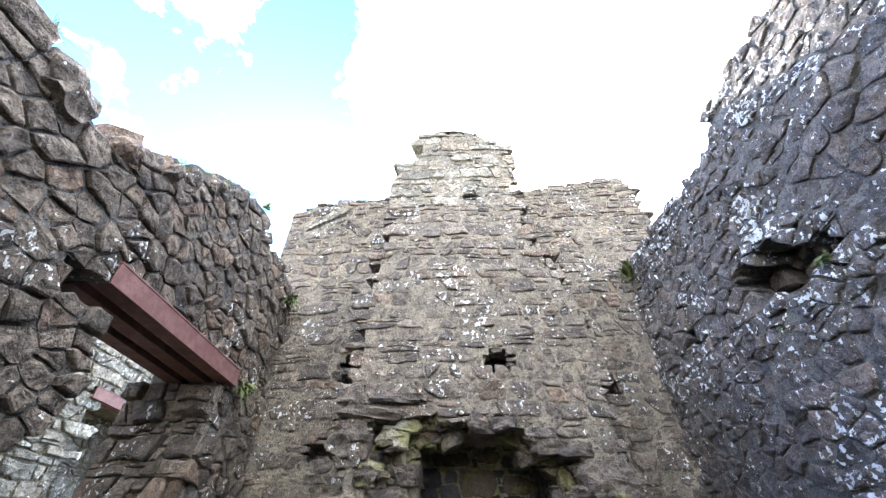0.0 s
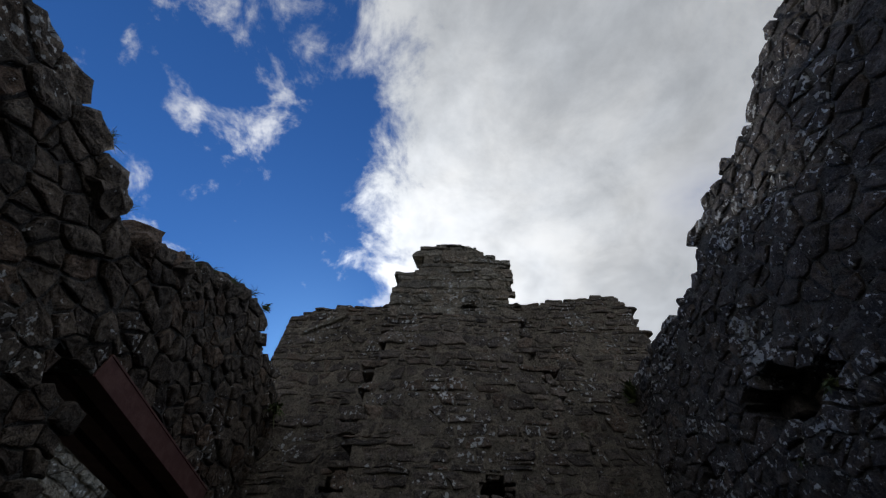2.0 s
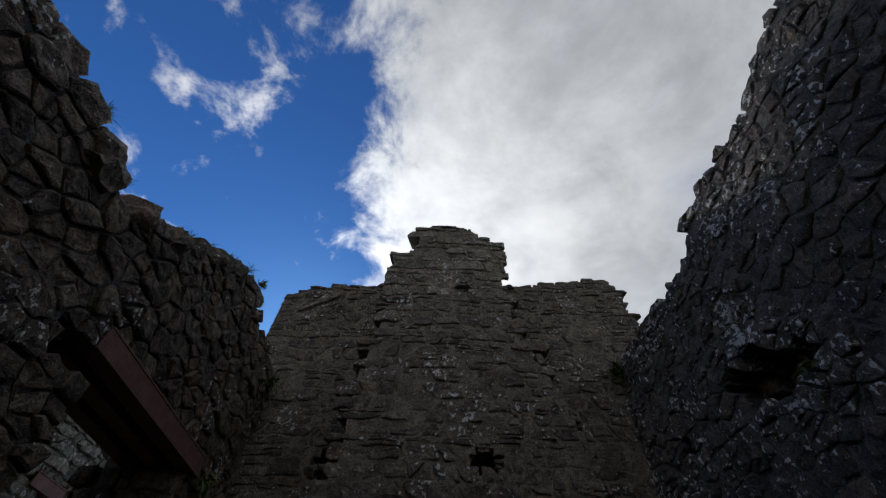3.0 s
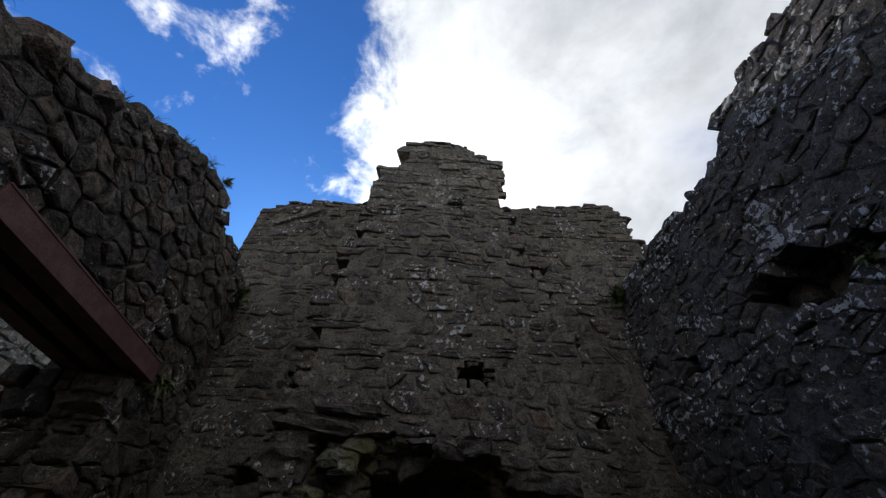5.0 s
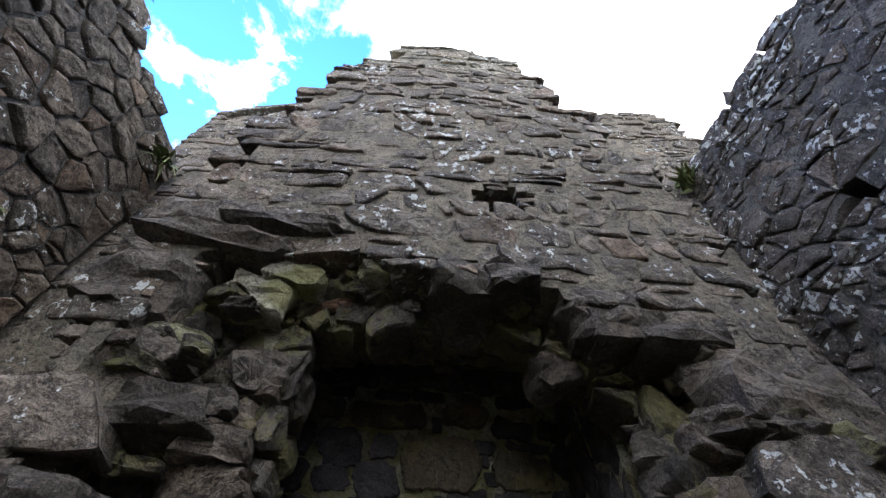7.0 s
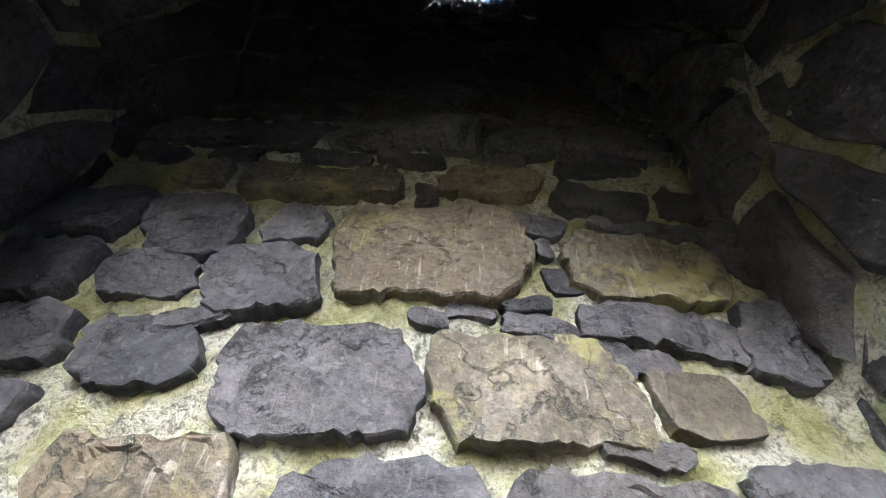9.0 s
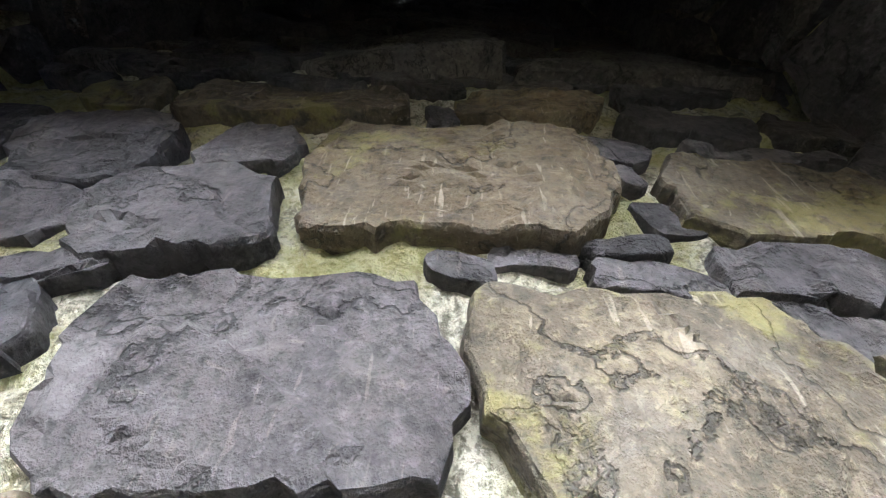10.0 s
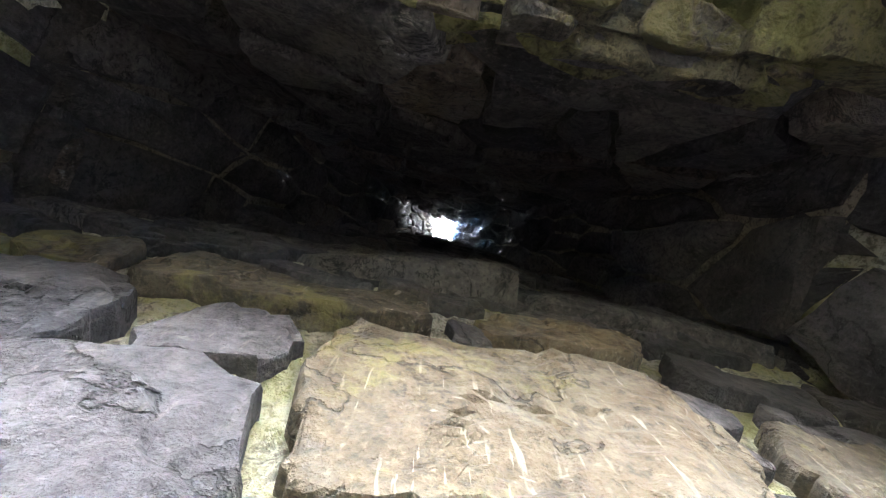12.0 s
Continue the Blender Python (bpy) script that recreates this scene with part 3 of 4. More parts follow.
masonry("wall_west", plane_map((-1.97, 0, 0), (0, -1, 0), (0, 0, 1), (1, 0, 0)), (-4.3, 3.3, 0.0, 4.85), lambda u, z: in_left(-u, z), 0.8,
        BASALT_LEFT, MORTAR_DARK, 15, 0.19, 0.135, proud=0.028, rough=0.016, wild=0.5, rubble=1.25, joint=0.018, sunk=-0.004, crumb=0.012, voids=[(-1.96, -1.66, 2.74, 2.88)], near=lambda u, z: 0.6 < -u and z > 2.0, bulge=0.06,
        label="thick basalt rubble side wall with a collapsed top")
masonry("wall_west_reveal", plane_map((0, 3.46, 0), (1, 0, 0), (0, 0, 1), (0, -1, 0)), (-2.78, -1.99, 0.0, 2.86), lambda u, z: True, 0.1,
        BASALT_LEFT, MORTAR, 16, 0.26, 0.13, proud=0.05, near=lambda u, z: z > 1.4, label="rubble reveal of the opening under the steel beam")

RIGHT_TOP = profile([(-3.3, 5.0), (0.1, 4.88), (0.56, 4.79), (0.84, 4.72), (0.95, 4.66), (1.5, 4.71), (2.00, 4.74), (2.08, 4.50), (2.36, 4.46), (2.8, 4.48),
                     (3.3, 4.56), (4.3, 4.56)])


def in_right(y, z):
    if z > RIGHT_TOP(y) + 0.03 + 0.05 * noise.noise((y * 5, 0, 7)):
        return False
    a, b = (y - 2.22) * 0.95 + (z - 3.2) * 0.3, (z - 3.2) * 0.95 - (y - 2.22) * 0.3
    if (a / 0.42) ** 2 + (b / 0.16) ** 2 < 1:
        return False
    return True


masonry("wall_east", plane_map((2.345, 0, 0), (0, 1, 0), (0, 0, 1), (-1, 0, 0)), (-3.3, 4.3, 0.0, 5.1), in_right, 0.5,
        BASALT_LICHEN, MORTAR_DARK, 17, 0.175, 0.115, proud=0.024, rough=0.016, wild=0.5, rubble=1.3, joint=0.018, sunk=-0.009, crumb=0.012, voids=[(3.40, 3.50, 3.20, 3.32)], near=lambda y, z: y > 0.9 and z > 2.4, bulge=0.06,
        label="basalt rubble side wall spotted with white lichen")
masonry("wall_east_cavity", plane_map((2.72, 0, 0), (0, 1, 0), (0, 0, 1), (-1, 0, 0)), (1.6, 3.8, 2.8, 3.6), lambda u, v: True, 0.1,
        BASALT_LEFT, MORTAR, 18, 0.2, 0.14, proud=0.08, bulge=0.1, label="rough rubble core inside the hole in the wall")
# unseen wall, added behind the camera; its height holds back low sky light
masonry("wall_south", plane_map((0, -3.3, 0), (-1, 0, 0), (0, 0, 1), (0, 1, 0)), (-2.9, 2.9, 0.0, 3.9), lambda u, z: z < 3.2 + 0.5 * noise.noise((u * 2, 0, 4)), 0.5,
        BASALT_LEFT, MORTAR, 19, 0.3, 0.18, label="unseen broken rubble wall added to close the ruin and block low sky light")

# ---- the room beyond the opening ----
masonry("wall_beyond", plane_map((-4.2, 0, 0), (0, -1, 0), (0, 0, 1), (1, 0, 0)), (-8.0, 0.0, 0.0, 4.6),
        lambda u, z: not (4.75 < -u < 5.8 and z < 3.12), 0.6, PALE, MORTAR, 20, 0.26, 0.16, joint=0.02, label="pale rubble wall of the next room")
masonry("wall_beyond_niche", plane_map((-4.75, 0, 0), (0, -1, 0), (0, 0, 1), (1, 0, 0)), (-6.2, -4.4, 0.0, 3.4), lambda u, z: True, 0.1,
        PALE, MORTAR, 21, 0.26, 0.15, label="shaded rubble at the back of a niche")

# ---- inside the fireplace ----
def squared_cells(blocks, seed):
    """Outlines of roughly squared blocks: middle, width, height, lean of the sides, turn in degrees, brown or not."""
    rng, out = random.Random(seed), []
    for u, v, w, h, lean, turn, brown in blocks:
        ring = []
        c, d = math.cos(radians(turn)), math.sin(radians(turn))
        chip = [min(w, h) * rng.uniform(0.08, 0.30) for _ in range(8)]
        a, b = w * 0.50, h * 0.487
        for x, y in ((-a, -b + chip[0]), (-a + chip[1], -b), (a * 0.1, -b * rng.uniform(0.92, 1.06)), (a - chip[2], -b), (a, -b + chip[3]), (a * rng.uniform(0.97, 1.05), 0),
                     (a, b - chip[4]), (a - chip[5], b), (-a * 0.1, b * rng.uniform(0.94, 1.08)), (-a + chip[6], b), (-a, b - chip[7]), (-a * rng.uniform(0.97, 1.05), 0)):
            x += lean * y
            ring.append((u + x * c - y * d, v + x * d + y * c))
        out.append((ring, w * h, bool(brown)))
    return out


BACK_LARGE = [(0.186, 1.970, 0.286, 0.172, -0.3, 4, 0), (0.48, 1.972, 0.285, 0.165, -0.25, 0, 1), (0.32, 2.23, 0.345, 0.245, -0.12, -2, 1),
              (0.70, 2.212, 0.265, 0.155, -0.1, 0, 1), (0.06, 2.14, 0.19, 0.155, -0.25, 4, 0), (-0.145, 2.132, 0.155, 0.095, -0.2, 3, 0),
              (-0.13, 2.272, 0.20, 0.165, -0.15, 0, 0), (0.062, 2.285, 0.13, 0.105, 0, -6, 0), (0.07, 2.43, 0.355, 0.125, -0.1, 2, 1),
              (0.43, 2.455, 0.235, 0.115, 0, -4, 1)]
BACK_MEDIUM = [(-0.22, 2.455, 0.145, 0.08, 0, 0, 1), (-0.07, 1.99, 0.165, 0.12, -0.3, 0, 0), (0.02, 1.835, 0.22, 0.09, 0, 0, 1), (0.70, 1.965, 0.115, 0.092, -0.2, 6, 1),
               (0.685, 2.074, 0.235, 0.075, -0.2, -4, 0), (0.91, 2.27, 0.16, 0.16, -0.2, -8, 0), (0.86, 2.07, 0.11, 0.16, 0.1, -10, 0), (0.30, 1.82, 0.24, 0.09, 0, 2, 0),
               (0.57, 1.825, 0.25, 0.10, 0, -2, 0), (0.80, 1.85, 0.17, 0.10, 0, 0, 0), (0.67, 2.405, 0.19, 0.09, 0, -6, 0)]
BACK_SMALL = [(0.508, 2.073, 0.125, 0.042, 0, -5, 0), (0.608, 2.028, 0.085, 0.034, 0, -62, 0), (0.664, 2.026, 0.072, 0.042, 0, -12, 0), (0.33, 2.077, 0.058, 0.034, 0, -8, 0),
              (0.527, 2.304, 0.105, 0.062, 0, 0, 0), (0.532, 2.243, 0.036, 0.05, 0, 0, 0), (0.546, 2.172, 0.05, 0.072, -0.3, 0, 0), (0.484, 2.107, 0.08, 0.030, 0, 10, 0),
              (-0.02, 2.050, 0.115, 0.036, 0, 12, 0), (0.405, 2.098, 0.075, 0.028, 0, -6, 0)]
BACK_REST = [(0.72, 2.322, 0.20, 0.034, 0, -3, 0), (0.295, 2.40, 0.05, 0.085, 0, 0, 0), (-0.36, 2.30, 0.20, 0.15, 0, 4, 0), (-0.36, 2.14, 0.20, 0.12, 0, 0, 0),
             (-0.29, 2.01, 0.19, 0.10, -0.2, 0, 0), (-0.28, 1.88, 0.2, 0.11, 0, 0, 0), (0.86, 2.42, 0.15, 0.10, 0, -8, 0), (0.62, 1.905, 0.11, 0.03, 0, 3, 0)]
rest = random.Random(4)
BACK = squared_cells(BACK_LARGE + BACK_MEDIUM + BACK_SMALL + BACK_REST, 41)
BACK += squared_cells([(x + rest.uniform(-0.02, 0.02), z, rest.uniform(0.12, 0.19), 0.055, 0, rest.uniform(-4, 4), 0)
                       for k, z in enumerate((2.545, 2.615, 2.685)) for x in (-0.35 + 0.07 * k, -0.16 + 0.07 * k, 0.05 + 0.07 * k, 0.26 + 0.07 * k, 0.47 + 0.07 * k, 0.67 + 0.07 * k)], 42)
BACK += stones_of([(u, v, 0.1) for u, v in course_seeds(rest, -0.62, 1.02, 0.3, 1.75, 0.3, 0.17)], 1.5, 0.024, (-0.62, 1.02, 0.3, 1.765))
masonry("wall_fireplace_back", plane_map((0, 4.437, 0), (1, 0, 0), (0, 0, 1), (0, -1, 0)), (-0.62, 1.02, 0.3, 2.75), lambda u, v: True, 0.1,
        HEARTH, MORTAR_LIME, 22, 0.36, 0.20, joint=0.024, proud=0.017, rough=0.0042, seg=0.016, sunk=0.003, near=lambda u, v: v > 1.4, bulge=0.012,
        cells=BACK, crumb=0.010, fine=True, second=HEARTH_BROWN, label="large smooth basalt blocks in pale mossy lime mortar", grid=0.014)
FL, FR, TL, TR = -0.46, 0.91, 0.30, 0.54
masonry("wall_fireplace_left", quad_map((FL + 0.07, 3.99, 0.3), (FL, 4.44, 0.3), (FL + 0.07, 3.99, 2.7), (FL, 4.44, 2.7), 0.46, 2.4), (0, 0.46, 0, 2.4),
        lambda u, v: True, 0.1, HEARTH, MORTAR_LIME, 23, 0.15, 0.30, joint=0.026, rubble=0.5, proud=0.016, sunk=0.0, near=lambda u, v: v > 1.0, label="dark stone side of the fireplace")
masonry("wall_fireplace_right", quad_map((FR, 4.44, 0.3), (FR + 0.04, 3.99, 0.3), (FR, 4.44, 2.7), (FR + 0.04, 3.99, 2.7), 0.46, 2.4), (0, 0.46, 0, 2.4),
        lambda u, v: True, 0.1, HEARTH, MORTAR_LIME, 24, 0.15, 0.30, joint=0.026, rubble=0.5, proud=0.016, sunk=0.0, near=lambda u, v: v > 1.0, label="dark stone side of the fireplace")
Z0, Z1 = 2.6, 6.5
flue = dict(rough=0.012, joint=0.02, bulge=0.015, proud=0.018, sunk=0.008, near=lambda u, v: v < 2.5, label="dark stone side of the tapering flue")
masonry("wall_flue_back", quad_map((FL, 4.44, Z0), (FR, 4.44, Z0), (TL, 4.87, Z1), (TR, 4.87, Z1), 1.35, 3.9), (-0.16, 1.51, 0, 3.9), lambda u, v: True, 0.1, FLUE_STONE, MORTAR_SOOT, 25, 0.3, 0.12, **flue)
masonry("wall_flue_front", quad_map((FR, 4.02, 2.48), (FL, 4.02, 2.48), (TR, 4.62, Z1), (TL, 4.62, Z1), 1.35, 4.0), (-0.16, 1.51, 0, 4.0), lambda u, v: True, 0.06, FLUE_STONE, MORTAR_BLACK, 26, 0.3, 0.2, rubble=1.1, **flue)
masonry("wall_flue_left", quad_map((FL, 3.98, Z0), (FL, 4.46, Z0), (TL, 4.62, Z1), (TL, 4.87, Z1), 0.5, 3.9), (-0.07, 0.57, 0, 3.9), lambda u, v: True, 0.1, FLUE_STONE, MORTAR, 27, 0.15, 0.34, rubble=0.45, **flue)
masonry("wall_flue_right", quad_map((FR, 4.46, Z0), (FR, 3.98, Z0), (TR, 4.87, Z1), (TR, 4.62, Z1), 0.5, 3.9), (-0.07, 0.57, 0, 3.9), lambda u, v: True, 0.1, FLUE_STONE, MORTAR, 28, 0.15, 0.34, rubble=0.45, **flue)

masonry("wall_jamb_left", quad_map((-0.275, 3.77, 0.3), (-0.275, 4.04, 0.3), (-0.245, 3.77, 2.3), (-0.245, 4.04, 2.3), 0.27, 2.0), (0, 0.27, 0, 2.0),
        lambda u, v: True, 0.06, BASALT_MOSS, MORTAR_SOOT, 35, 0.2, 0.15, rubble=1.1, joint=0.022, proud=0.04, rough=0.02, bulge=0.04, near=lambda u, v: v > 0.8, grid=0.04, label="rough stones lining the side of the hearth opening")
masonry("wall_jamb_right", quad_map((1.0, 4.04, 0.3), (1.0, 3.77, 0.3), (0.97, 4.04, 2.2), (0.97, 3.77, 2.2), 0.27, 1.9), (0, 0.27, 0, 1.9),
        lambda u, v: True, 0.06, BASALT_MOSS, MORTAR_SOOT, 36, 0.2, 0.15, rubble=1.1, joint=0.022, proud=0.04, rough=0.02, bulge=0.04, near=lambda u, v: v > 0.8, grid=0.04, label="rough stones lining the side of the hearth opening")
masonry("wall_lintel_soffit", plane_map((0, 3.80, 2.47), (1, 0, 0), (0, 1, 0), (0, 0, -1)), (-0.25, 0.66, 0.0, 0.24), lambda u, v: True, 0.08,
        BASALT_MOSS, MORTAR_SOOT, 33, 0.13, 0.09, joint=0.03, proud=0.03, rough=0.02, rubble=1.1, bulge=0.05, crumb=0.03, near=lambda u, v: True, grid=0.03, label="rough mortared underside of the lintel")
masonry("wall_arch_soffit", plane_map((0, 3.64, 2.63), (1, 0, 0), (0, 1, 0), (0, 0, -1)), (-0.42, 0.64, 0.0, 0.18), lambda u, v: True, 0.06,
        BASALT_MOSS, MORTAR_SOOT, 34, 0.17, 0.12, joint=0.035, proud=0.035, rough=0.02, rubble=1.1, bulge=0.05, near=lambda u, v: True, grid=0.03, label="broken mossy core under the arch face")

# ---- steel beams ----
def steel_beam(y0, y1, x, z0, z1, label):
    """A rolled joist along y: two flanges and a web."""
    root = new("steel_beam")
    root.location = (x, y0, z0)
    t = 0.014

    def slab(name, a, b, c, d):
        part(name, *block((a, 0, c), (b, y1 - y0, d), 0.003), RUST, root)

    slab("bottom_flange", -0.07, 0.07, 0, t)
    slab("top_flange", -0.07, 0.07, z1 - z0 - t, z1 - z0)
    slab("web", 0.052, 0.066, t, z1 - z0 - t)
    return tagged(root, label=label, category="beam", group="beams over the opening")


steel_beam(1.90, 3.62, -1.99, 2.885, 3.045, "rusty red-oxide steel beam carrying the rubble wall")
steel_beam(1.90, 3.62, -2.22, 2.885, 3.045, "rusty steel beam behind the front one")
steel_beam(1.90, 3.62, -2.45, 2.885, 3.045, "rusty steel beam behind the front one")
steel_beam(4.6, 5.95, -4.2, 3.12, 3.26, "rusty steel lintel over a niche in the next room")


# ---- fallen and proud blocks ----
def rough_block(name, centre, size, turn, seed, material, parent=None, label=""):
    """A quarried block with chipped edges."""
    rng = random.Random(seed)
    bm = bmesh.new()
    bmesh.ops.create_cube(bm, size=1.0)
    bmesh.ops.subdivide_edges(bm, edges=bm.edges[:], cuts=4, use_grid_fill=True)
    off = rng.uniform(0, 99)
    m = Matrix.Translation(centre) @ Euler([radians(a) for a in turn]).to_matrix().to_4x4()
    for v in bm.verts:
        p = v.co.copy()
        k = sum(abs(c) > 0.49 for c in p)
        p *= (1.0, 1.0, 0.95, 0.86)[k]
        p += Vector([noise.noise(p * 2.1 + Vector((off, 7 * i, 0))) for i in range(3)]) * 0.20
        p += Vector([noise.noise(p * 6.0 + Vector((off, 7 * i, 3))) for i in range(3)]) * 0.06
        v.co = m @ Vector((p.x * size[0], p.y * size[1], p.z * size[2]))
    bmesh.ops.triangulate(bm, faces=bm.faces[:])
    verts, faces = [v.co.copy() for v in bm.verts], [[v.index for v in f.verts] for f in bm.faces]
    bm.free()
    return part(name, verts, faces, material, parent, label)


breast, west = bpy.data.objects["wall_chimney_breast"], bpy.data.objects["wall_west"]
ARCH_BLOCKS = [((-0.79, 3.68, 2.42), (0.32, 0.30, 0.27), (4, 6, 6)), ((-0.62, 3.66, 2.63), (0.52, 0.30, 0.11), (-3, 4, 3)),
               ((-0.38, 3.64, 2.75), (0.46, 0.26, 0.09), (0, 3, 0)), ((0.33, 3.72, 2.54), (0.22, 0.36, 0.17), (0, 4, 0)),
               ((0.54, 3.66, 2.56), (0.20, 0.30, 0.13), (6, -4, -5)), ((0.87, 3.70, 2.44), (0.30, 0.30, 0.17), (5, -8, 0)),
               ((1.09, 3.68, 2.34), (0.30, 0.30, 0.13), (-4, 6, -8)), ((1.31, 3.70, 2.15), (0.42, 0.34, 0.24), (4, 8, 4)),
               ((-0.66, 3.74, 2.16), (0.24, 0.30, 0.16), (8, 10, 0)), ((-0.52, 3.76, 1.98), (0.28, 0.30, 0.14), (-6, -8, 6)),
               ((1.20, 3.78, 1.88), (0.22, 0.26, 0.14), (5, 5, 0)), ((0.72, 3.86, 2.34), (0.18, 0.2, 0.14), (5, -20, 0))]
for k, (c, size, turn) in enumerate(ARCH_BLOCKS):
    rough_block("stone", c, size, turn, 60 + k, BASALT_BLOCK, breast)
rough_block("stone", (-0.20, 3.84, 2.53), (0.28, 0.2, 0.11), (0, -3, -4), 80, RED, breast, "reddish stone")
rough_block("mortar_patch", (-0.45, 3.86, 2.40), (0.34, 0.16, 0.30), (0, 3, -4), 81, MORTAR_LIME, breast, "crumbling pale lime mortar")
rough_block("mortar_patch", (1.12, 3.82, 2.01), (0.24, 0.2, 0.07), (0, 3, -4), 82, MORTAR_LIME, breast, "crumbling pale lime mortar")
scatter = random.Random(71)
for k in range(70):
    left = k % 2 == 0
    z = scatter.uniform(1.35, 2.5 if left else 2.3)
    x = scatter.uniform(-0.86, -0.40) if left else scatter.uniform(1.02, 1.40)
    y = scatter.uniform(3.60, 3.80)
    w = scatter.uniform(0.06, 0.17)
    what = scatter.random()
    rough_block("mortar_patch" if what < 0.3 else "stone", (x, y, z), (w, w, w * scatter.uniform(0.35, 0.7)), (scatter.gauss(0, 8), scatter.gauss(0, 8), scatter.uniform(0, 90)), 200 + k,
                MORTAR_SOOT if what < 0.3 else BASALT_MOSS if what < 0.7 else BASALT_BLOCK, breast)
for k in range(26):
    x = -0.40 + 1.05 * k / 25
    w = scatter.uniform(0.06, 0.15)
    rough_block("mortar_patch" if k % 3 == 0 else "stone", (x, scatter.uniform(3.66, 3.84), scatter.uniform(2.50, 2.62)), (w, w, w * scatter.uniform(0.4, 0.8)),
                (scatter.gauss(0, 10), scatter.gauss(0, 10), scatter.uniform(0, 90)), 300 + k, MORTAR_SOOT if k % 3 == 0 else BASALT_MOSS, breast)
for x, top in ((-0.335, 2.28), (1.035, 2.10)):
    z = 1.2
    while z < top:
        h = scatter.uniform(0.08, 0.15)
        rough_block("stone", (x + scatter.uniform(-0.03, 0.03), 3.80 + scatter.uniform(-0.03, 0.03), z), (scatter.uniform(0.14, 0.22), 0.18, h), (scatter.gauss(0, 7), scatter.gauss(0, 7), scatter.gauss(0, 18)),
                    round(z * 1000), BASALT_BLOCK if scatter.random() < 0.5 else BASALT_MOSS, breast)
        z += h * 0.82
for k, (c, size) in enumerate((((-0.43, 3.71, 2.46), (0.24, 0.16, 0.16)), ((-0.30, 3.68, 2.55), (0.20, 0.14, 0.10)), ((0.08, 3.66, 2.60), (0.26, 0.12, 0.09)), ((-0.60, 3.70, 2.24), (0.20, 0.14, 0.07)))):
    rough_block("mortar_patch", c, size, (0, 4, 6 * k), 400 + k, MORTAR_LIME, breast, "crumbling mossy lime mortar")
rough_block("ridge", (-1.70, 4.21, 5.54), (0.56, 0.07, 0.045), (0, -34, 0), 83, SANDY, bpy.data.objects["wall_north"], "raking ridge of old mortar")
CAPS = [((-2.10, 1.08, 3.58), (0.4, 0.30, 0.28)), ((-2.10, 1.52, 3.64), (0.4, 0.26, 0.22)),
        ((-2.14, 1.90, 3.84), (0.45, 0.36, 0.22)), ((-2.12, 2.3, 4.16), (0.4, 0.26, 0.18)), ((-2.12, 2.66, 4.42), (0.4, 0.3, 0.2))]
for k, (c, size) in enumerate(CAPS):
    rough_block("stone", c, size, (6 * k % 17 - 8, 5 * k % 13 - 6, 9 * k), 90 + k, BASALT_LEFT, west)


# ---- plants in the joints ----
def tuft(name, at, out, size, count, seed, label, category, droop=0.5, width=0.05):
    """Blades or fronds that spring from one root."""
    rng = random.Random(seed)
    verts, faces = [], []
    out = Vector(out).normalized()
    for _ in range(count):
        way = (out + Vector((rng.gauss(0, 0.6), rng.gauss(0, 0.6), rng.gauss(0.3, 0.5)))).normalized()
        side = way.cross(Vector((rng.gauss(0, 1), rng.gauss(0, 1), rng.gauss(0, 1)))).normalized()
        long, wide = size * rng.uniform(0.5, 1.1), size * width * rng.uniform(0.6, 1.4)
        p = Vector(at) + Vector((rng.gauss(0, 1), rng.gauss(0, 1), rng.gauss(0, 1))) * size * 0.15
        k = len(verts)
        for i in range(4):
            f = i / 3
            q = p + way * long * f + Vector((0, 0, -droop * long * f * f))
            w = wide * (1 - f) * (1 if i else 0.6)
            verts += [q - side * w, q + side * w]
        for i in range(3):
            a = k + 2 * i
            faces.append((a, a + 1, a + 3, a + 2))
    return tagged(part(name, verts, faces, LEAF), label=label, category=category)


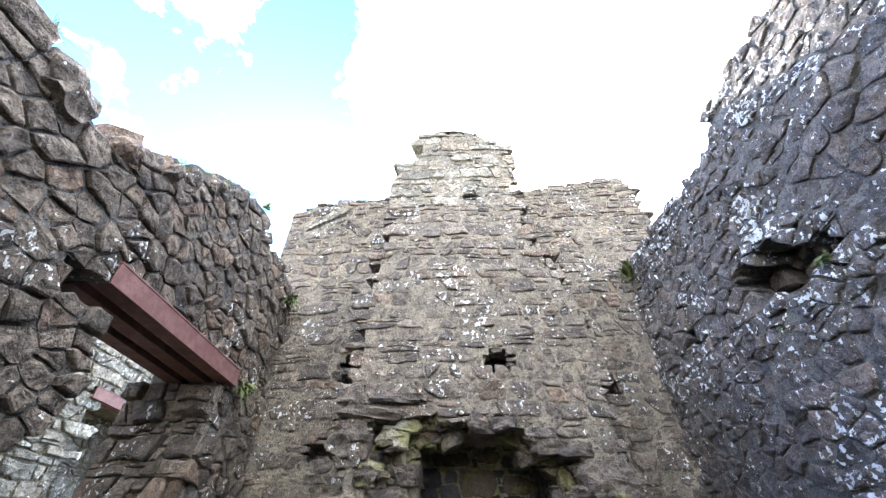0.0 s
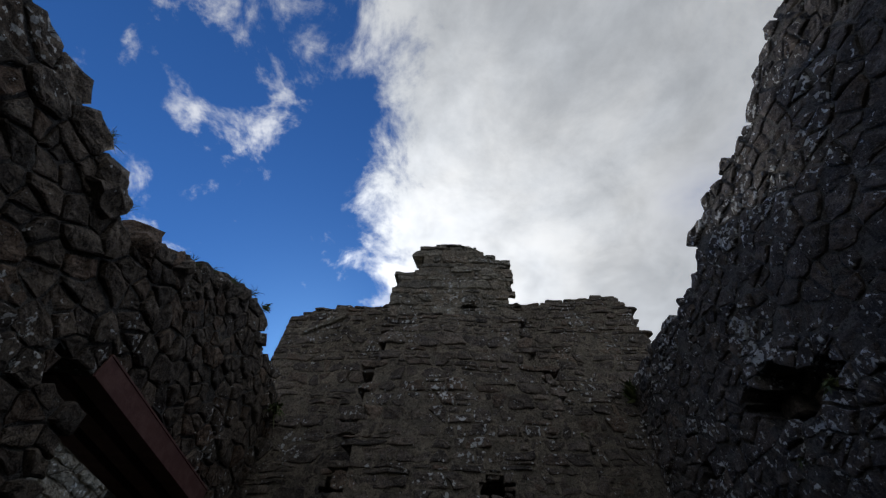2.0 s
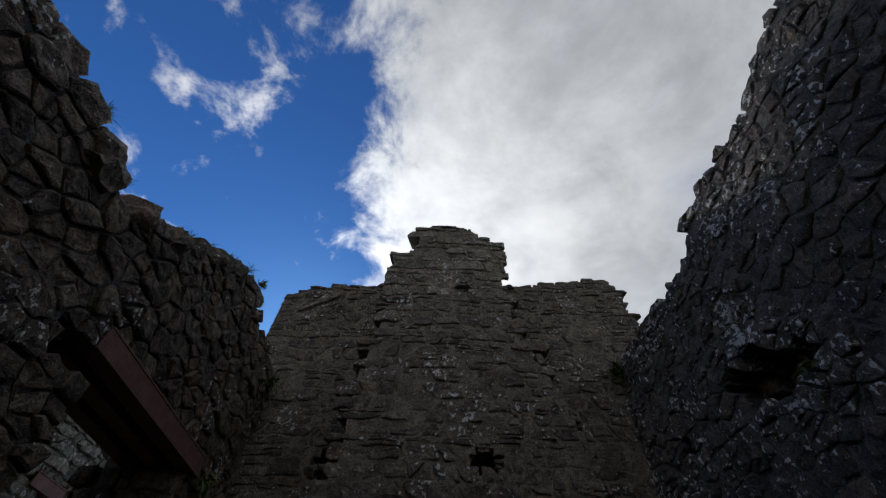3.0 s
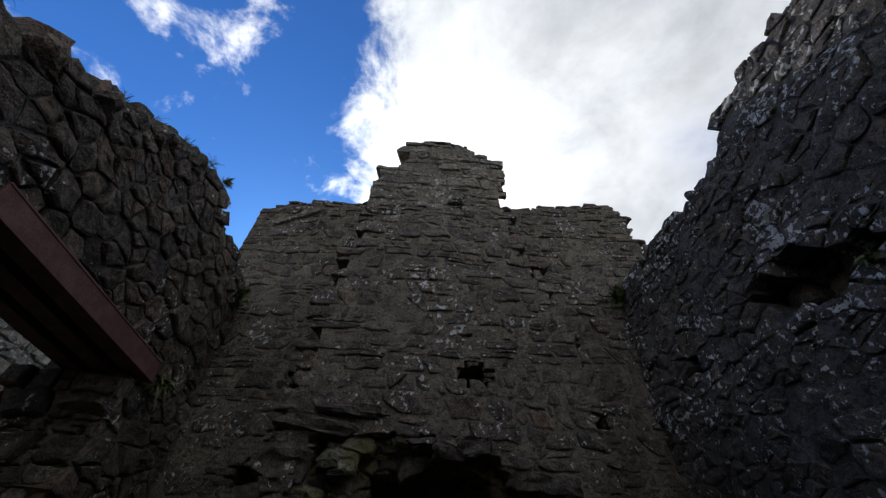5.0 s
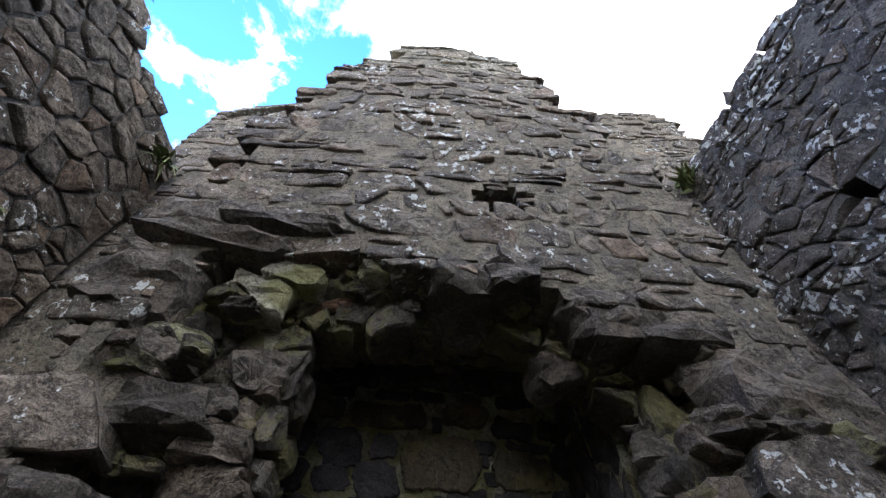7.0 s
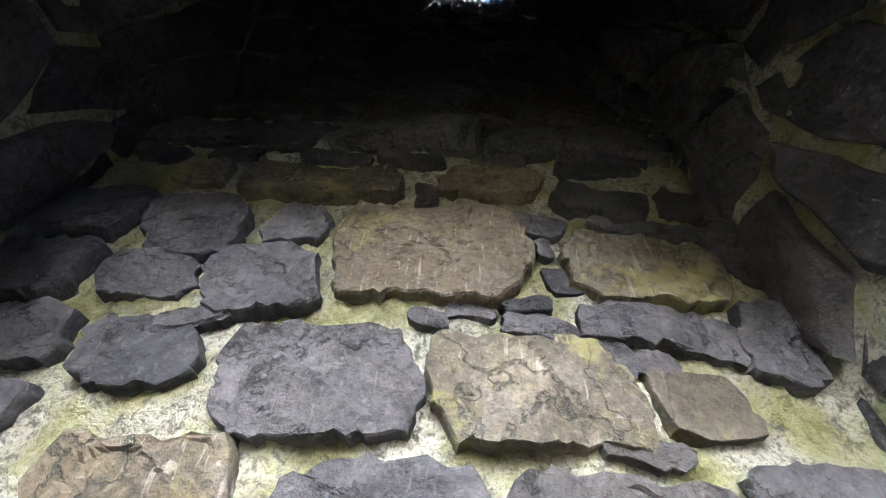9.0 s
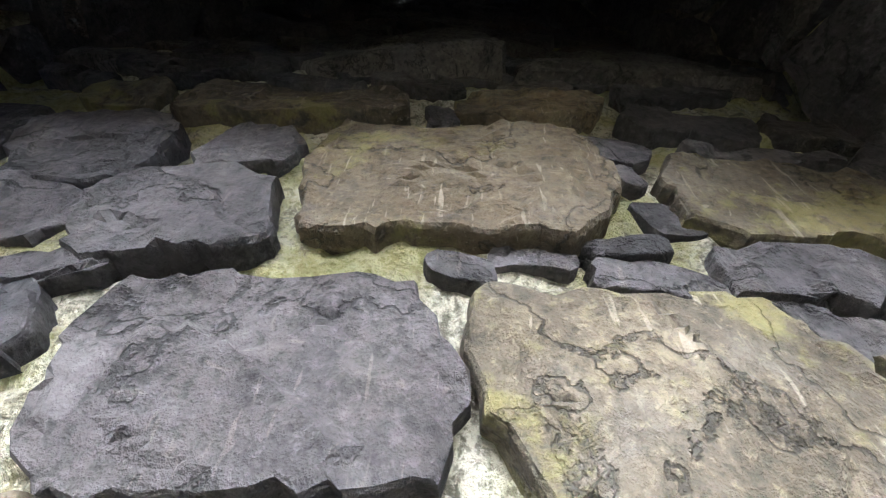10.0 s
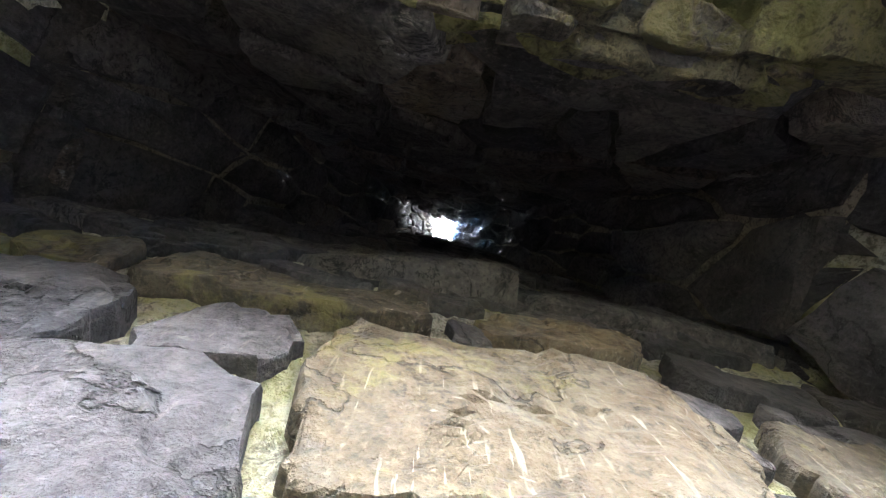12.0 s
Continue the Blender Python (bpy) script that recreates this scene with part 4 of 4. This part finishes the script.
FERN, GRASS = "green fern rooted in the joints of the wall", "dry grass tuft on the ragged wall top"
tuft("fern", (2.30, 4.10, 4.45), (-0.6, -0.6, 0.4), 0.22, 60, 1, "green plant growing in the corner of the walls", "plant", 0.3, 0.1)
tuft("fern", (-1.90, 3.72, 2.90), (1, -0.4, 0.2), 0.16, 70, 2, FERN, "plant", 0.7, 0.12)
tuft("fern", (-1.86, 4.08, 4.1), (0.6, -0.8, 0.2), 0.16, 60, 3, FERN, "plant", 0.7, 0.12)
tuft("fern", (-0.88, 4.18, 4.1), (0, -1, 0.2), 0.08, 40, 4, FERN, "plant", 0.6, 0.12)
tuft("fern", (1.55, 4.16, 3.95), (0, -1, 0.2), 0.10, 40, 5, FERN, "plant", 0.6, 0.12)
tuft("fern", (2.33, 1.92, 3.02), (-1, 0, 0.3), 0.09, 40, 6, FERN, "plant", 0.6, 0.12)
tuft("fern", (2.33, 2.45, 2.85), (-1, 0, 0.3), 0.07, 30, 7, FERN, "plant", 0.6, 0.12)
tuft("wall_flower", (-1.95, 3.05, 4.66), (0.7, 0.5, 0.6), 0.10, 40, 8, "small leafy plant on the broken wall top", "plant", 0.2, 0.12)
for k, (y, z) in enumerate(((1.25, 3.66), (1.95, 4.02), (2.2, 4.2), (2.5, 4.42), (2.85, 4.66), (3.25, 4.55), (0.85, 3.82))):
    tuft("grass_tuft", (-2.02, y, z), (0.3, 0.1, 1), 0.13, 50, 20 + k, GRASS, "grass", 0.5, 0.025)
for k, (y, z) in enumerate(((2.1, 4.42), (1.0, 4.62), (3.3, 4.46))):
    tuft("grass_tuft", (2.42, y, z), (-0.4, 0.1, 1), 0.12, 40, 40 + k, GRASS, "grass", 0.5, 0.025)
for k, x in enumerate((-0.55, 0.1, 1.15, 1.8)):
    tuft("grass_tuft", (x, 4.3 if abs(x - 0.2) > 0.9 else 3.86, BACK_TOP(x) - 0.03 if abs(x - 0.2) > 0.9 else STACK(x) - 0.04), (0, -0.2, 1), 0.09, 30, 50 + k, GRASS, "grass", 0.5, 0.03)
